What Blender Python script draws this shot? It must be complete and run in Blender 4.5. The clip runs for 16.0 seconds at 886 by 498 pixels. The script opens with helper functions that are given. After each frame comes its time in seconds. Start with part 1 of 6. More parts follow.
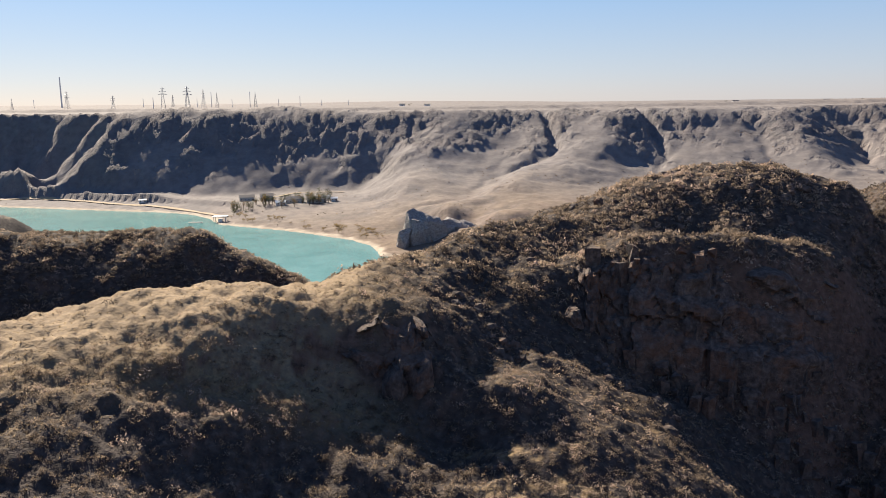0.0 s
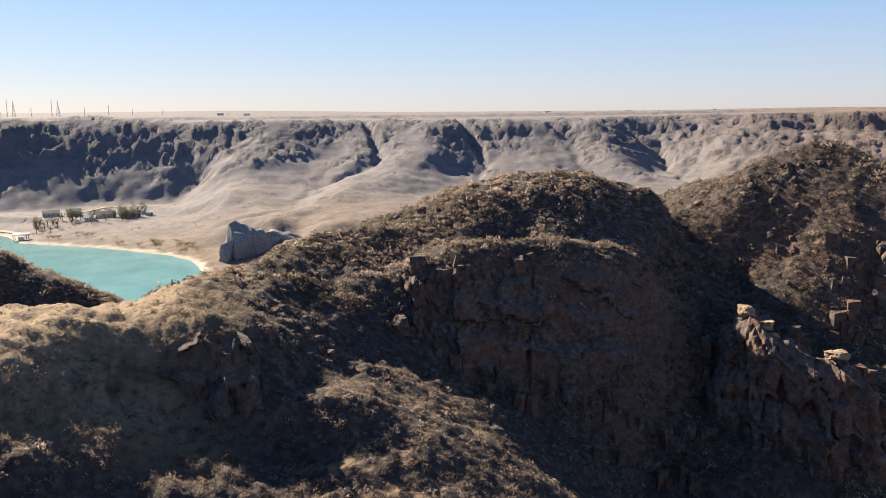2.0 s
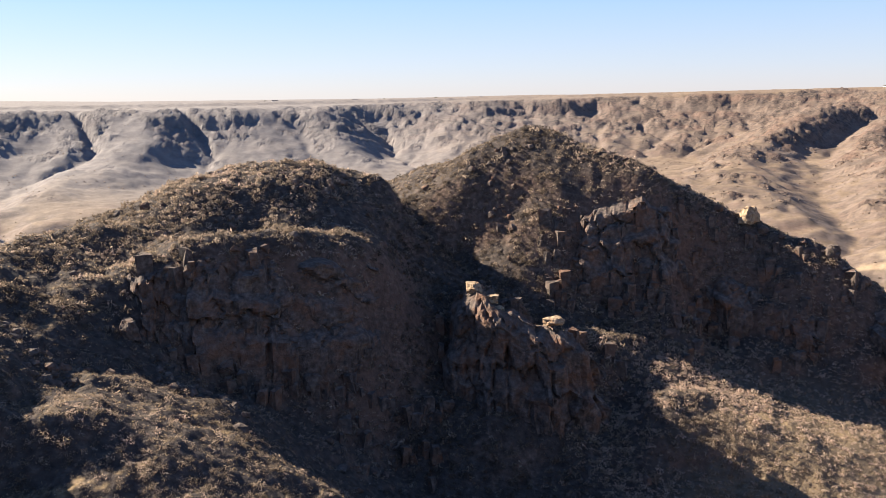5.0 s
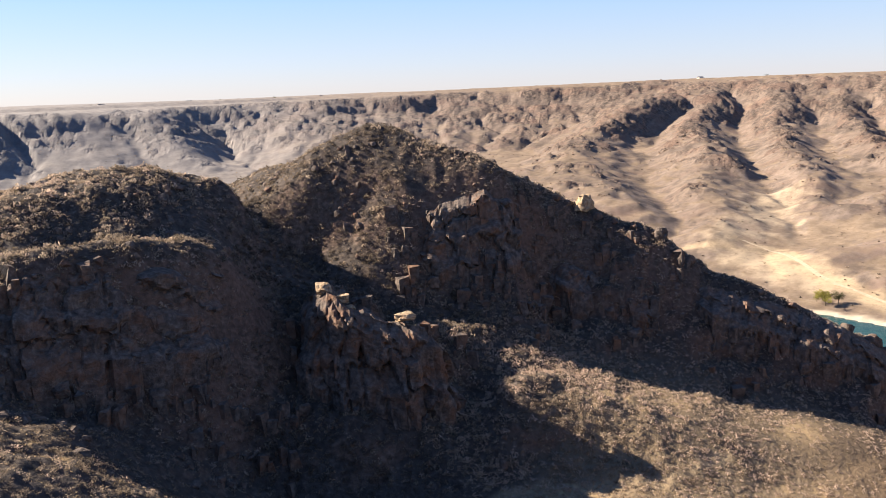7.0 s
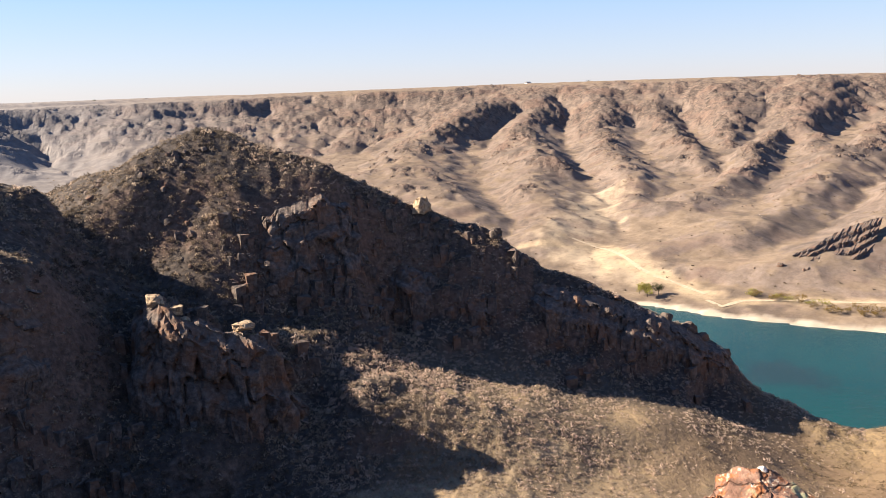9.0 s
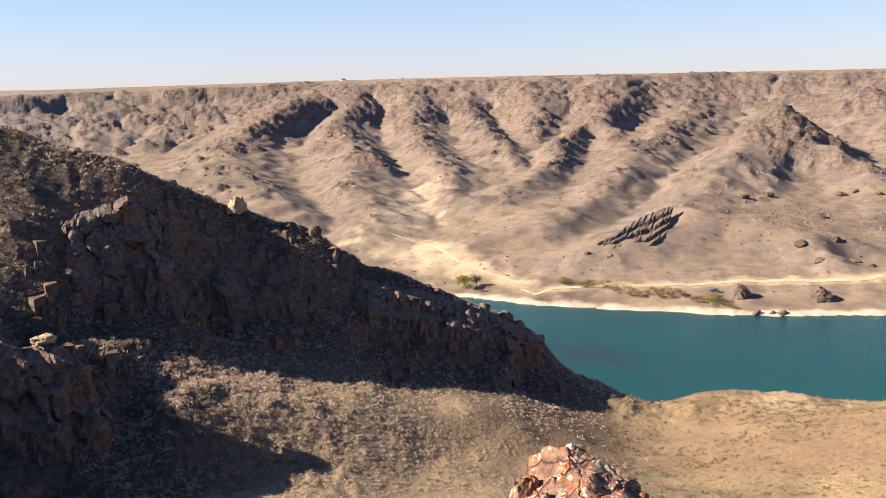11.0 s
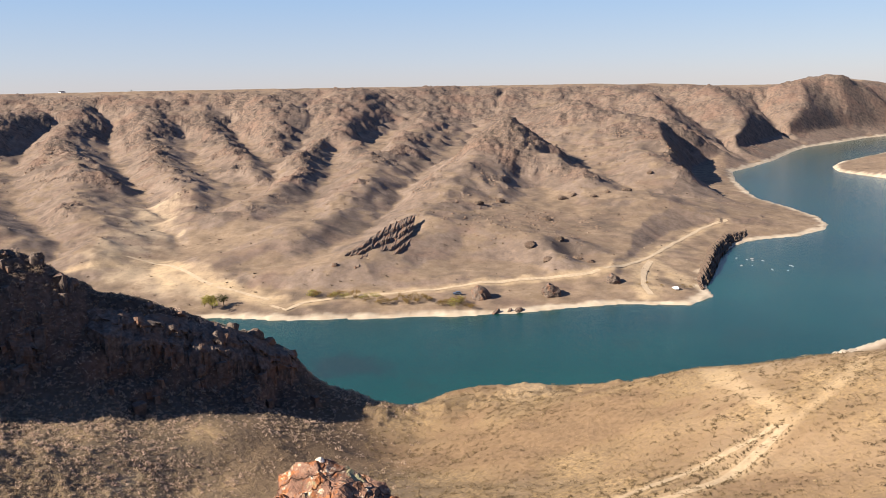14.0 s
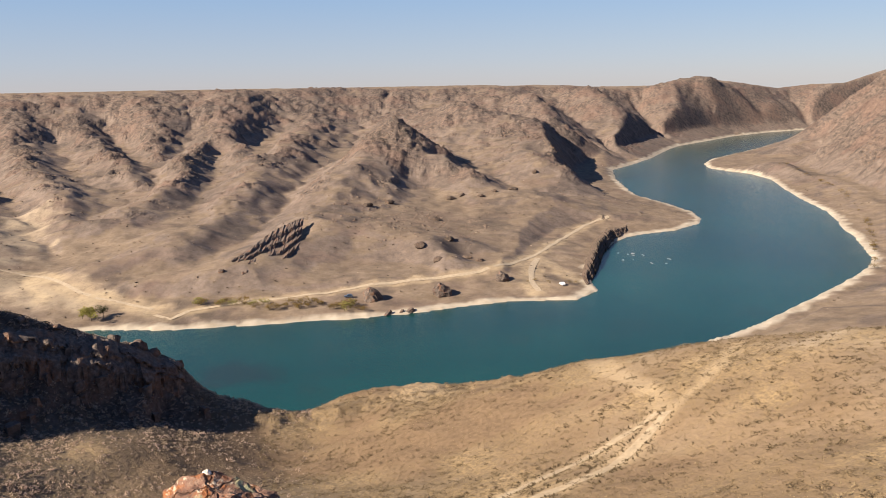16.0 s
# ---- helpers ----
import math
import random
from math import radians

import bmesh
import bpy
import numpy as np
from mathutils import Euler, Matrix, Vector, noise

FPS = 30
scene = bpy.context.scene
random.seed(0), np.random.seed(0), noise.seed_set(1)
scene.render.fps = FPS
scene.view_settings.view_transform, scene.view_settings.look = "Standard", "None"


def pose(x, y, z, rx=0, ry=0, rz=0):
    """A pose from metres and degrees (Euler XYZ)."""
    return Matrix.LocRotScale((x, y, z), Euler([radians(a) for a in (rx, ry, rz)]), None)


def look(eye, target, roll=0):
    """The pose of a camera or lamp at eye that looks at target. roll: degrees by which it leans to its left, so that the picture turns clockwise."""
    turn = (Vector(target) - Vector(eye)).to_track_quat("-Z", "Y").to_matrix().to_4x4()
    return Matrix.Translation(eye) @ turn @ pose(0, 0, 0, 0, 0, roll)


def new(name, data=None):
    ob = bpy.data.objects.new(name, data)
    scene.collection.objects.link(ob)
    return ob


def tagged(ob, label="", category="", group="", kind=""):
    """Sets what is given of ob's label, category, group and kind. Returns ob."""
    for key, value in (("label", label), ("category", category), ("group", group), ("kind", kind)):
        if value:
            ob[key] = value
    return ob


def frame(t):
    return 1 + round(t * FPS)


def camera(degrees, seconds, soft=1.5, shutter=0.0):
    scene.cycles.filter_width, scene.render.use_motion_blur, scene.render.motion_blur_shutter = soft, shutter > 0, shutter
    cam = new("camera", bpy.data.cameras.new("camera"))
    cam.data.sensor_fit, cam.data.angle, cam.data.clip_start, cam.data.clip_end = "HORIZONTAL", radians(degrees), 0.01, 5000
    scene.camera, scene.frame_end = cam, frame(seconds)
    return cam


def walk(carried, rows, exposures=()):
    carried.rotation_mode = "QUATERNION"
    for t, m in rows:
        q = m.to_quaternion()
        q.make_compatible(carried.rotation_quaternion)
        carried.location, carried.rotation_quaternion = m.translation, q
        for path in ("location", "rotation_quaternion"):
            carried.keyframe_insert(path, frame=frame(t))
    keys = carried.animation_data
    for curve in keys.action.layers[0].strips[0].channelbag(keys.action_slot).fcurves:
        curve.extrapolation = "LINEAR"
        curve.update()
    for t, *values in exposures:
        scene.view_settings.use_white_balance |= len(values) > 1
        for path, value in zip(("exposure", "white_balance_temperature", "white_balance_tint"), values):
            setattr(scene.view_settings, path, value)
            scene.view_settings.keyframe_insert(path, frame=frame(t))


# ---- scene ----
# A steppe canyon with a turquoise river, seen from a hilltop. Water lies at z = 0, the eye at z = 110.
cam = camera(55.9, 16.0, soft=0.8)
EYE, ARC = 110.0, 0.33            # the camera is held at arm's length and swings round the body
ROWS = [
    (0.0, 0.00, -9.94, -0.97),
    (0.5, -2.50, -9.97, -0.76),
    (1.0, -6.44, -9.77, -0.23),
    (1.5, -9.57, -9.45, -0.25),
    (2.0, -12.04, -9.43, -0.70),
    (2.5, -14.88, -9.67, -1.12),
    (3.0, -18.02, -9.82, -1.31),
    (3.5, -21.00, -9.85, -1.31),
    (4.0, -24.15, -9.95, -1.07),
    (4.5, -27.36, -10.22, -0.87),
    (7.0, -40.80, -10.86, -2.11),
    (7.5, -43.88, -10.95, -2.20),
    (8.0, -46.88, -11.07, -2.51),
    (8.5, -49.18, -10.99, -2.52),
    (9.0, -51.96, -10.97, -1.78),
    (11.5, -68.03, -11.50, -1.45),
    (12.0, -71.60, -11.34, -1.52),
    (12.5, -74.37, -11.25, -1.65),
    (13.0, -77.44, -11.23, -1.32),
    (13.5, -79.88, -11.07, -1.11),
    (14.0, -81.96, -10.99, -1.09),
    (14.5, -84.03, -11.08, -1.16),
    (15.0, -85.91, -11.21, -1.20),
    (15.5, -87.72, -11.18, -1.22),
    (16.0, -89.61, -11.04, -1.14),
]


def held(yaw, pitch, roll):
    r = radians(yaw)
    return pose(-ARC * math.sin(r), ARC * math.cos(r), EYE) @ pose(0, 0, 0, 0, 0, yaw) @ pose(0, 0, 0, 90 + pitch) @ pose(0, 0, 0, 0, 0, roll)


walk(cam, [(t, held(yaw, pitch, roll)) for t, yaw, pitch, roll in ROWS],
     exposures=[(0.0, 1.2), (1.5, 1.3), (3.0, 1.55), (4.5, 1.65), (9.0, 1.66), (11.5, 1.54), (12.5, 1.3), (14.5, 1.32), (16.0, 1.1)])

# ---- light ----
SUN_AT, SUN_UP = -30.0, 30.0       # degrees clockwise from +y, degrees above the horizon
world = bpy.data.worlds.new("sky")
scene.world = world
world.use_nodes = True
wn, wl = world.node_tree.nodes, world.node_tree.links
sky = wn.new("ShaderNodeTexSky")
sky.sky_type, sky.sun_disc = "NISHITA", False
sky.sun_elevation, sky.sun_rotation = radians(SUN_UP), radians(SUN_AT)
sky.altitude, sky.air_density, sky.dust_density, sky.ozone_density = 500, 1.0, 0.35, 2.5
# thin haze: a pale band along the horizon that deepens to blue overhead, with the sky's own glow over it
way = wn.new("ShaderNodeTexCoord")
split = wn.new("ShaderNodeSeparateXYZ")
wl.new(way.outputs["Generated"], split.inputs[0])
haze = wn.new("ShaderNodeValToRGB")
band = haze.color_ramp.elements
band[0].position, band[0].color = 0.0, (0.365, 0.357, 0.405, 1)
band[1].position, band[1].color = 1.0, (0.028, 0.065, 0.18, 1)
band.new(0.03).color = (0.315, 0.352, 0.455, 1)
band.new(0.12).color = (0.197, 0.313, 0.51, 1)
band.new(0.3).color = (0.1, 0.2, 0.42, 1)
band.new(0.55).color = (0.045, 0.1, 0.26, 1)
wl.new(split.outputs["Z"], haze.inputs[0])
glow = wn.new("ShaderNodeBackground")
glow.inputs[1].default_value = 0.014
wl.new(sky.outputs[0], glow.inputs[0])
wl.new(haze.outputs[0], wn["Background"].inputs[0])
wn["Background"].inputs[1].default_value = 0.5
both = wn.new("ShaderNodeAddShader")
wl.new(glow.outputs[0], both.inputs[0])
wl.new(wn["Background"].outputs[0], both.inputs[1])
wl.new(both.outputs[0], wn["World Output"].inputs[0])
sun_data = bpy.data.lights.new("sun", "SUN")
sun_data.energy, sun_data.angle, sun_data.color = 5.8, radians(0.5), (1.0, 0.87, 0.7)
sun = new("sun", sun_data)
sa, se = radians(SUN_AT), radians(SUN_UP)
sun.matrix_world = look((400 * math.sin(sa) * math.cos(se), 400 * math.cos(sa) * math.cos(se), 110 + 400 * math.sin(se)), (0, 0, 110))


# ---- numeric noise ----
def lattice(ix, iy, iz, seed):
    h = (ix.astype(np.int64) * 374761393 + iy.astype(np.int64) * 668265263 + iz.astype(np.int64) * 2147483647 + seed * 974634777) & 0xFFFFFFFF
    h = ((h ^ (h >> 13)) * 1274126177) & 0xFFFFFFFF
    h = ((h ^ (h >> 16)) * 2246822519) & 0xFFFFFFFF
    return ((h ^ (h >> 15)) & 0xFFFF) / 32767.5 - 1.0


def vnoise(x, y, seed):
    """Smooth noise from -1 to 1, by gradients on a square lattice."""
    ix, iy = np.floor(x), np.floor(y)
    fx, fy = x - ix, y - iy
    u, v = fx * fx * fx * (fx * (fx * 6 - 15) + 10), fy * fy * fy * (fy * (fy * 6 - 15) + 10)
    zero = np.zeros_like(ix)
    out = 0
    for dx in (0, 1):
        for dy in (0, 1):
            a = lattice(ix + dx, iy + dy, zero, seed) * np.pi
            g = np.cos(a) * (fx - dx) + np.sin(a) * (fy - dy)
            out = out + g * (u if dx else 1 - u) * (v if dy else 1 - v)
    return out * 1.5


def fbm(x, y, seed, octaves=4, gain=0.5):
    total, amp = 0, 1.0
    for k in range(octaves):
        total = total + amp * vnoise(x, y, seed + 17 * k)
        x, y, amp = x * 2.03 + 3.1, y * 2.03 - 1.7, amp * gain
    return total


def ridged(x, y, seed, octaves=4, gain=0.55):
    """Noise with sharp crests, from about 0 to 1."""
    total, amp, norm = 0, 1.0, 0.0
    for k in range(octaves):
        total = total + amp * (1 - np.abs(vnoise(x, y, seed + 31 * k)))
        norm += amp
        x, y, amp = x * 2.07 + 1.3, y * 2.07 + 4.9, amp * gain
    return total / norm


def smooth(e0, e1, x):
    t = np.clip((x - e0) / (e1 - e0), 0, 1)
    return t * t * (3 - 2 * t)


# ---- the lie of the land ----
def bearing(points):
    """Points given as degrees clockwise from +y, metres away, degrees above eye level."""
    return [(r * math.sin(radians(a)), r * math.cos(radians(a)), EYE + r * math.tan(radians(e))) for a, r, e in points]


NEAR_BANK = [(-4900, 700), (-1100, 760), (-500, 700), (-300, 620), (-180, 540), (-90, 490), (20, 445), (120, 385), (200, 305), (262, 215),
             (283, 140), (279, 80), (272, 48), (289, 0), (318, -70), (352, -120), (373, -145), (411, -182), (453, -222), (481, -246), (504, -261), (539, -273),
             (588, -289), (614, -293), (652, -307), (703, -320), (773, -330), (845, -343), (935, -363), (996, -363), (1033, -348), (1072, -336), (1133, -348),
             (1197, -379), (1361, -503), (1476, -575), (1560, -640), (1690, -800), (1850, -1100), (2000, -4900)]
FAR_BANK = [(-4900, 2400), (-1100, 1250), (-560, 980), (-509, 957), (-462, 940), (-416, 923), (-357, 901), (-303, 884), (-260, 860), (-231, 823), (-210, 781),
            (-184, 764), (-143, 738), (-108, 709), (-76, 678), (-57, 649), (-49, 620), (-46, 600), (-40, 600), (40, 545), (140, 470), (240, 375), (320, 280), (365, 210), (380, 166), (377, 128), (395, 29), (408, -1), (419, -30),
            (420, -66), (439, -80), (461, -80), (502, -89), (544, -102), (581, -118), (602, -135), (620, -170), (649, -197), (673, -206), (707, -209),
            (753, -204), (827, -187), (893, -190), (964, -195), (1074, -212), (1122, -242), (1225, -297), (1373, -360), (1454, -400), (1565, -483),
            (1694, -579), (1790, -680), (1860, -790), (2010, -1100), (2200, -4900)]
LINES = {}
LINES["saddle and dome"] = bearing([(-40, 60, -13.3), (-28.8, 67, -12.75), (-18.6, 72, -12.0), (-9.5, 75, -12.4), (-5.7, 77, -11.5), (-3.3, 79, -10.95), (-0.1, 83, -9.7), (2.6, 88, -8.6), (5.3, 92.5, -7.8), (8.4, 97, -6.7), (11.4, 100, -5.7), (14.4, 102, -4.95), (17.2, 103, -4.5), (20, 104, -4.4), (22.7, 105.5, -4.7), (24.7, 107, -5.25), (26.3, 107.5, -5.9), (27.5, 106.5, -7.0), (29.5, 103.5, -9.6)])
LINES["peak ridge"] = bearing([(22, 136, -7.8), (28.1, 122, -5.2), (31, 120, -4.7), (33.3, 118.5, -3.5), (35.6, 118, -2.75), (36.9, 118, -2.45), (38.7, 118, -2.9), (40.9, 117, -3.7), (43.1, 116, -4.4), (44.3, 116, -5.1), (45.8, 116, -6.2), (48, 115.5, -7.2), (50.5, 115, -8.3), (53.3, 114, -9.2), (55.5, 113, -10.1), (57.7, 113, -11.7), (59.8, 113, -12.6), (62.3, 114, -13.4), (65, 115.5, -14.5), (68.5, 117.5, -16.3), (70, 118, -16.9), (71.3, 119, -18.0), (72.6, 120, -19.3), (74.5, 121, -20.4), (76.6, 123, -21.3), (78.8, 124, -22)])
LINES["ridge back"] = bearing([(30, 136, -7.5), (35, 133, -6), (40, 131, -6.4), (45, 130, -9), (50, 128, -12), (57, 126, -15.5), (63, 127, -18), (70, 131, -20), (76, 138, -23.6)])
LINES["dome back"] = bearing([(-4, 92, -13.6), (2, 104, -12.6), (8, 114, -10.6), (14, 117, -9.1), (20, 118, -8.5), (25, 115, -8.4)])
LINES["valley floor"] = bearing([(45, 84, -20.2), (52, 84.5, -21.6), (60, 87, -22.6), (68, 93, -22.8)])
LINES["dark hill"] = bearing([(-45, 134, -8), (-28.2, 121, -7.4), (-25, 120, -7.8), (-21.8, 119, -8.1), (-18.3, 118, -8.1), (-16.2, 117, -8.5), (-14.8, 116, -9.5), (-12.6, 114, -10.6), (-10.4, 112, -11.7), (-8, 112, -13.2)])
LINES["dark hill face"] = bearing([(-30, 108.5, -12.3), (-24, 108, -12.6), (-18, 107, -12.8), (-14, 106.5, -13.2)])
LINES["dark hill behind"] = bearing([(-45, 270, -5), (-29, 255, -6), (-27.2, 252, -6.6), (-26.3, 250, -7.3), (-25.5, 250, -8.6), (-24, 250, -10)])
LINES["grass crest"] = bearing([(80.5, 125, -21.1), (83.5, 125, -20.5), (90, 125, -20.2), (93.5, 122, -20.1), (98.8, 112, -18.9), (104, 102, -17.7), (110, 95, -16.4),
    (119, 88, -15.2), (135, 80, -13)])
LINES["crag spur"] = bearing([(-9, 66, -13.4), (-6, 63.5, -13.4), (-2.6, 61.5, -13.7)])
LINES["tower spur"] = bearing([(31, 107, -10.9), (33, 98.5, -13.3), (37.6, 91.5, -16.2)])
LINES["valley"] = bearing([(-30, 36, -29.5), (-12, 41, -28.8), (-2, 46.5, -26.5), (4, 67, -15.9), (10, 67.5, -17.9), (18, 71, -21.2), (26, 74, -25.0), (33, 74, -26.0), (40, 74, -26.7), (48, 75, -26.6), (57, 77, -26), (70, 88, -24.6), (77, 107, -22.9)])
LINES["sunlit spur"] = bearing([(0.5, 63.5, -15.2), (2.6, 58.5, -18), (4.5, 57.5, -19), (8.5, 57, -20.6), (12.5, 57, -22.3), (20, 58, -25.2)])
LINES["saddle brow"] = bearing([(-28.4, 53, -16.4), (-25.2, 53.5, -16.3), (-21.7, 54.5, -15.9), (-18.1, 56, -15.2), (-15.1, 58.5, -14.2), (-12, 61, -13.7), (-8.9, 63, -13.6)])
LINES["saddle foot"] = bearing([(-26, 45.5, -21.2), (-20.9, 47.3, -21.3), (-15.4, 49.5, -21.0), (-9.2, 52, -21.0), (-6, 53, -21.2)])
LINES["near valley"] = bearing([(25, 61, -28.6), (35, 63, -29.6), (45, 65, -29), (54, 67, -28)])
LINES["outfall"] = [(150, 28, 50), (200, 35, 25), (255, 50, 2)]
LINES["dell"] = bearing([(108, 66, -23.5), (100, 72, -24), (90, 82, -25), (78, 96, -25)])
LINES["own hill"] = [(0, -60, 107), (0, -6, 108.3), (0, 0, 108.4), (0.5, 0.5, 108.3)]
LINES["own flank"] = bearing([(-40, 22, -36), (-10, 30, -35), (20, 34, -35), (60, 36, -35), (95, 34, -35), (120, 26, -35)])
LINES["gully behind"] = bearing([(-30, 99, -16.6), (-15, 98, -17), (-6, 110, -16), (2, 150, -18), (12, 160, -16), (22, 140, -9)])
LINES["gully between"] = bearing([(26.8, 112, -7.0), (29.5, 102, -10.6), (31, 93, -14.8), (33, 84, -19.7), (34.5, 77.5, -22.8)])
LINES["back slope"] = bearing([(5, 260, -20), (25, 290, -17), (45, 280, -17), (58, 260, -18.5)])
LINES["behind dark hill"] = bearing([(-40, 195, -13), (-28, 190, -13), (-18, 185, -14), (-10, 165, -15)])
LINES["behind dark hill again"] = bearing([(-45, 320, -9), (-29, 325, -10), (-24, 300, -13)])
LINES["behind grass"] = bearing([(72, 150, -22), (78, 160, -24.5), (90, 165, -23.8), (100, 150, -22), (110, 140, -20.5), (122, 135, -18.8)])
LINES["below grass"] = bearing([(74, 250, -21.5), (85, 245, -24.5), (95, 240, -25), (105, 240, -23.5), (118, 240, -21)])
LINES["dome cliff top"] = bearing([(10.5, 80, -10.6), (13.9, 80, -9.9), (20, 82, -10.0), (26, 88, -10.8)])
LINES["dome cliff foot"] = bearing([(10.5, 76, -14.6), (13.2, 75.5, -17.2), (23.7, 79, -17.6), (28, 86, -16)])
LINES["peak cliff top"] = bearing([(37.5, 105.5, -7.8), (41, 107, -7.2), (44.6, 109, -6.1)])
LINES["peak left slope"] = bearing([(31, 109, -7.6), (33.5, 109, -7.1), (35.5, 108, -7.4)])
LINES["peak cliff foot"] = bearing([(38, 100, -12.6), (42, 101.5, -13.5), (46, 103, -13.2)])
LINES["dome brow"] = bearing([(9, 89, -7.9), (15, 92, -6.9), (20, 94, -6.7), (24, 96, -7.2)])
LINES["band slope"] = bearing([(41, 90, -16.9), (44, 92, -17.6), (48, 92, -19.0)])
LINES["dome lip"] = bearing([(4, 82, -10.4), (7, 84.5, -9.5), (14, 86, -8.9), (20, 88, -8.9), (25, 92, -9.4)])
LINES["tower top"] = bearing([(31.8, 93, -13.6), (33.2, 91, -14.4), (37.4, 88, -16.6), (39.3, 86, -18.4)])
LINES["tower foot"] = bearing([(30.5, 85, -19.4), (35, 80, -21.7), (40.5, 80, -22.8), (42.5, 85.5, -21.2)])
LINES["ridge foot"] = bearing([(48, 105, -16), (52, 103, -17), (57, 101.5, -18.2), (62, 103.5, -19), (68, 108, -19.8), (73, 114, -20.6)])
LINES["crag foot"] = bearing([(-9, 56.5, -18.6), (-3.5, 56, -19.4), (0.5, 56.5, -18.8)])
LINES["land behind"] = [(-400, 200, 70), (-300, -100, 90), (-100, -300, 100), (150, -300, 60), (300, -330, 40)]
# across the river
LINES["road flat"] = bearing([(85, 462, -13.1), (88, 480, -12.6), (91.5, 497, -12.2), (94.5, 515, -11.8)])
LINES["shore flat"] = [(-760, 1330, 12), (-450, 1000, 7), (-306, 970, 6), (-214, 950, 7), (-140, 880, 7), (-44, 740, 7), (60, 640, 9), (230, 500, 8), (380, 330, 6),
    (420, 200, 5), (430, 100, 6), (455, 20, 7), (480, -40, 7), (560, -80, 7), (680, -150, 6), (820, -150, 8), (960, -170, 8), (1150, -200, 7)]
LINES["right foot"] = [(1250, -440, 4), (1020, -440, 6), (780, -395, 6), (560, -330, 6), (470, -290, 7), (400, -230, 7), (350, -180, 9)]
LINES["west headwall rim"] = bearing([(41, 1330, -1.76), (44.1, 1330, -1.5), (47.1, 1340, -1.5), (49.8, 1330, -1.89)])
LINES["west headwall gully"] = bearing([(51.7, 1291, -1.96), (49.8, 1172, -2.95), (47.8, 1032, -4.56), (45.5, 894, -5.55), (43.2, 881, -5.66)])
LINES["spur one"] = bearing([(59.7, 1380, -0.58), (56.5, 1238, -1.45), (53.6, 1109, -2.21), (52, 1000, -3.66), (51.4, 850, -4.97), (52.4, 735, -6.21), (53.9, 662, -7.23), (55.6, 576, -8.77)])
LINES["spur one shoulder"] = bearing([(53.6, 1109, -2.21), (50.5, 990, -3.43), (47.8, 859, -4.87)])
LINES["gully one"] = bearing([(56.7, 1231, -1.94), (55.3, 1092, -3.57), (54.9, 833, -5.81), (54.7, 701, -7.32), (56, 629, -8.4), (57.7, 564, -9.61)])
LINES["spur two"] = bearing([(59.6, 1317, -0.93), (57.6, 1138, -2.33), (56.5, 970, -3.97), (56.8, 782, -5.66), (57.6, 666, -7.17), (58.6, 557, -9.16), (59.2, 525, -9.91)])
LINES["spur two side"] = bearing([(57.5, 1129, -2.44), (58.5, 1030, -3.46), (59.7, 904, -4.48), (61, 781, -5.67)])
LINES["gully two"] = bearing([(60.2, 1320, -1.13), (60.1, 1172, -2.95), (60.6, 981, -4.6), (61.5, 825, -5.9), (63, 712, -7.18), (62, 626, -8.47)])
LINES["spur three"] = bearing([(62.4, 1350, -0.5), (62.9, 1208, -1.76), (63, 1030, -3.55), (63.4, 809, -5.37), (64.4, 725, -6.35), (65.1, 642, -7.57)])
LINES["gully three"] = bearing([(65.1, 1301, -1.22), (65.2, 1122, -3.42), (65.9, 924, -5.02), (67.8, 733, -6.9), (66.1, 669, -7.77)])
LINES["spur four"] = bearing([(66, 1370, -0.56), (66.7, 1178, -2.39), (67.7, 1073, -3.28), (69.3, 900, -4.51), (70.3, 799, -5.48)])
LINES["gully four"] = bearing([(67.6, 1320, -1.2), (69, 1142, -3.47), (70.9, 894, -5.27), (70.9, 785, -6.3), (69.1, 710, -7.2), (66.8, 667, -7.8)])
LINES["spur five"] = bearing([(69.4, 1370, -0.28), (70.1, 1217, -1.59), (70.4, 1119, -2.72), (71, 1009, -3.68), (71.4, 904, -4.48), (70.6, 839, -5.07)])
LINES["gully five"] = bearing([(74, 1370, -0.49), (73.2, 1231, -1.66), (72.7, 1112, -3.16), (72, 1013, -4.28), (70.8, 873, -5.45), (68.6, 736, -6.88), (66, 647, -8.11)])
LINES["spur six"] = bearing([(76.9, 1400, -0.24), (76.5, 1267, -1.36), (74.7, 1159, -2.26), (73.8, 1027, -3.57), (73, 859, -4.87), (71.3, 766, -5.85), (69, 672, -7.09), (67.1, 618, -7.95)])
LINES["spur six front"] = bearing([(76.5, 1257, -1.55), (76.2, 1078, -3.25), (76.4, 830, -5.16), (75.4, 674, -7.05), (73.3, 551, -9.29)])
LINES["gully six"] = bearing([(74.7, 1030, -4.27), (74, 828, -5.86), (73.2, 698, -7.37), (72.7, 602, -8.89)])
LINES["side valley"] = bearing([(83.9, 1420, -1.88), (82.6, 1072, -4.06), (80.8, 837, -5.83), (79.2, 714, -7.22), (77.5, 623, -8.58), (76.2, 557, -9.86), (73, 515, -10.82), (71.2, 462, -12.28), (70.3, 418, -13.76)])
LINES["spur seven"] = bearing([(82.2, 1600, -0.08), (81.1, 1415, -1.26), (80.3, 1224, -2.49), (78.4, 984, -3.86), (77.6, 819, -5.26), (76.8, 699, -6.7)])
LINES["gully seven"] = bearing([(79.2, 1450, -0.66), (78.7, 1291, -2.16), (77.4, 1139, -3.65), (76.9, 929, -4.98)])
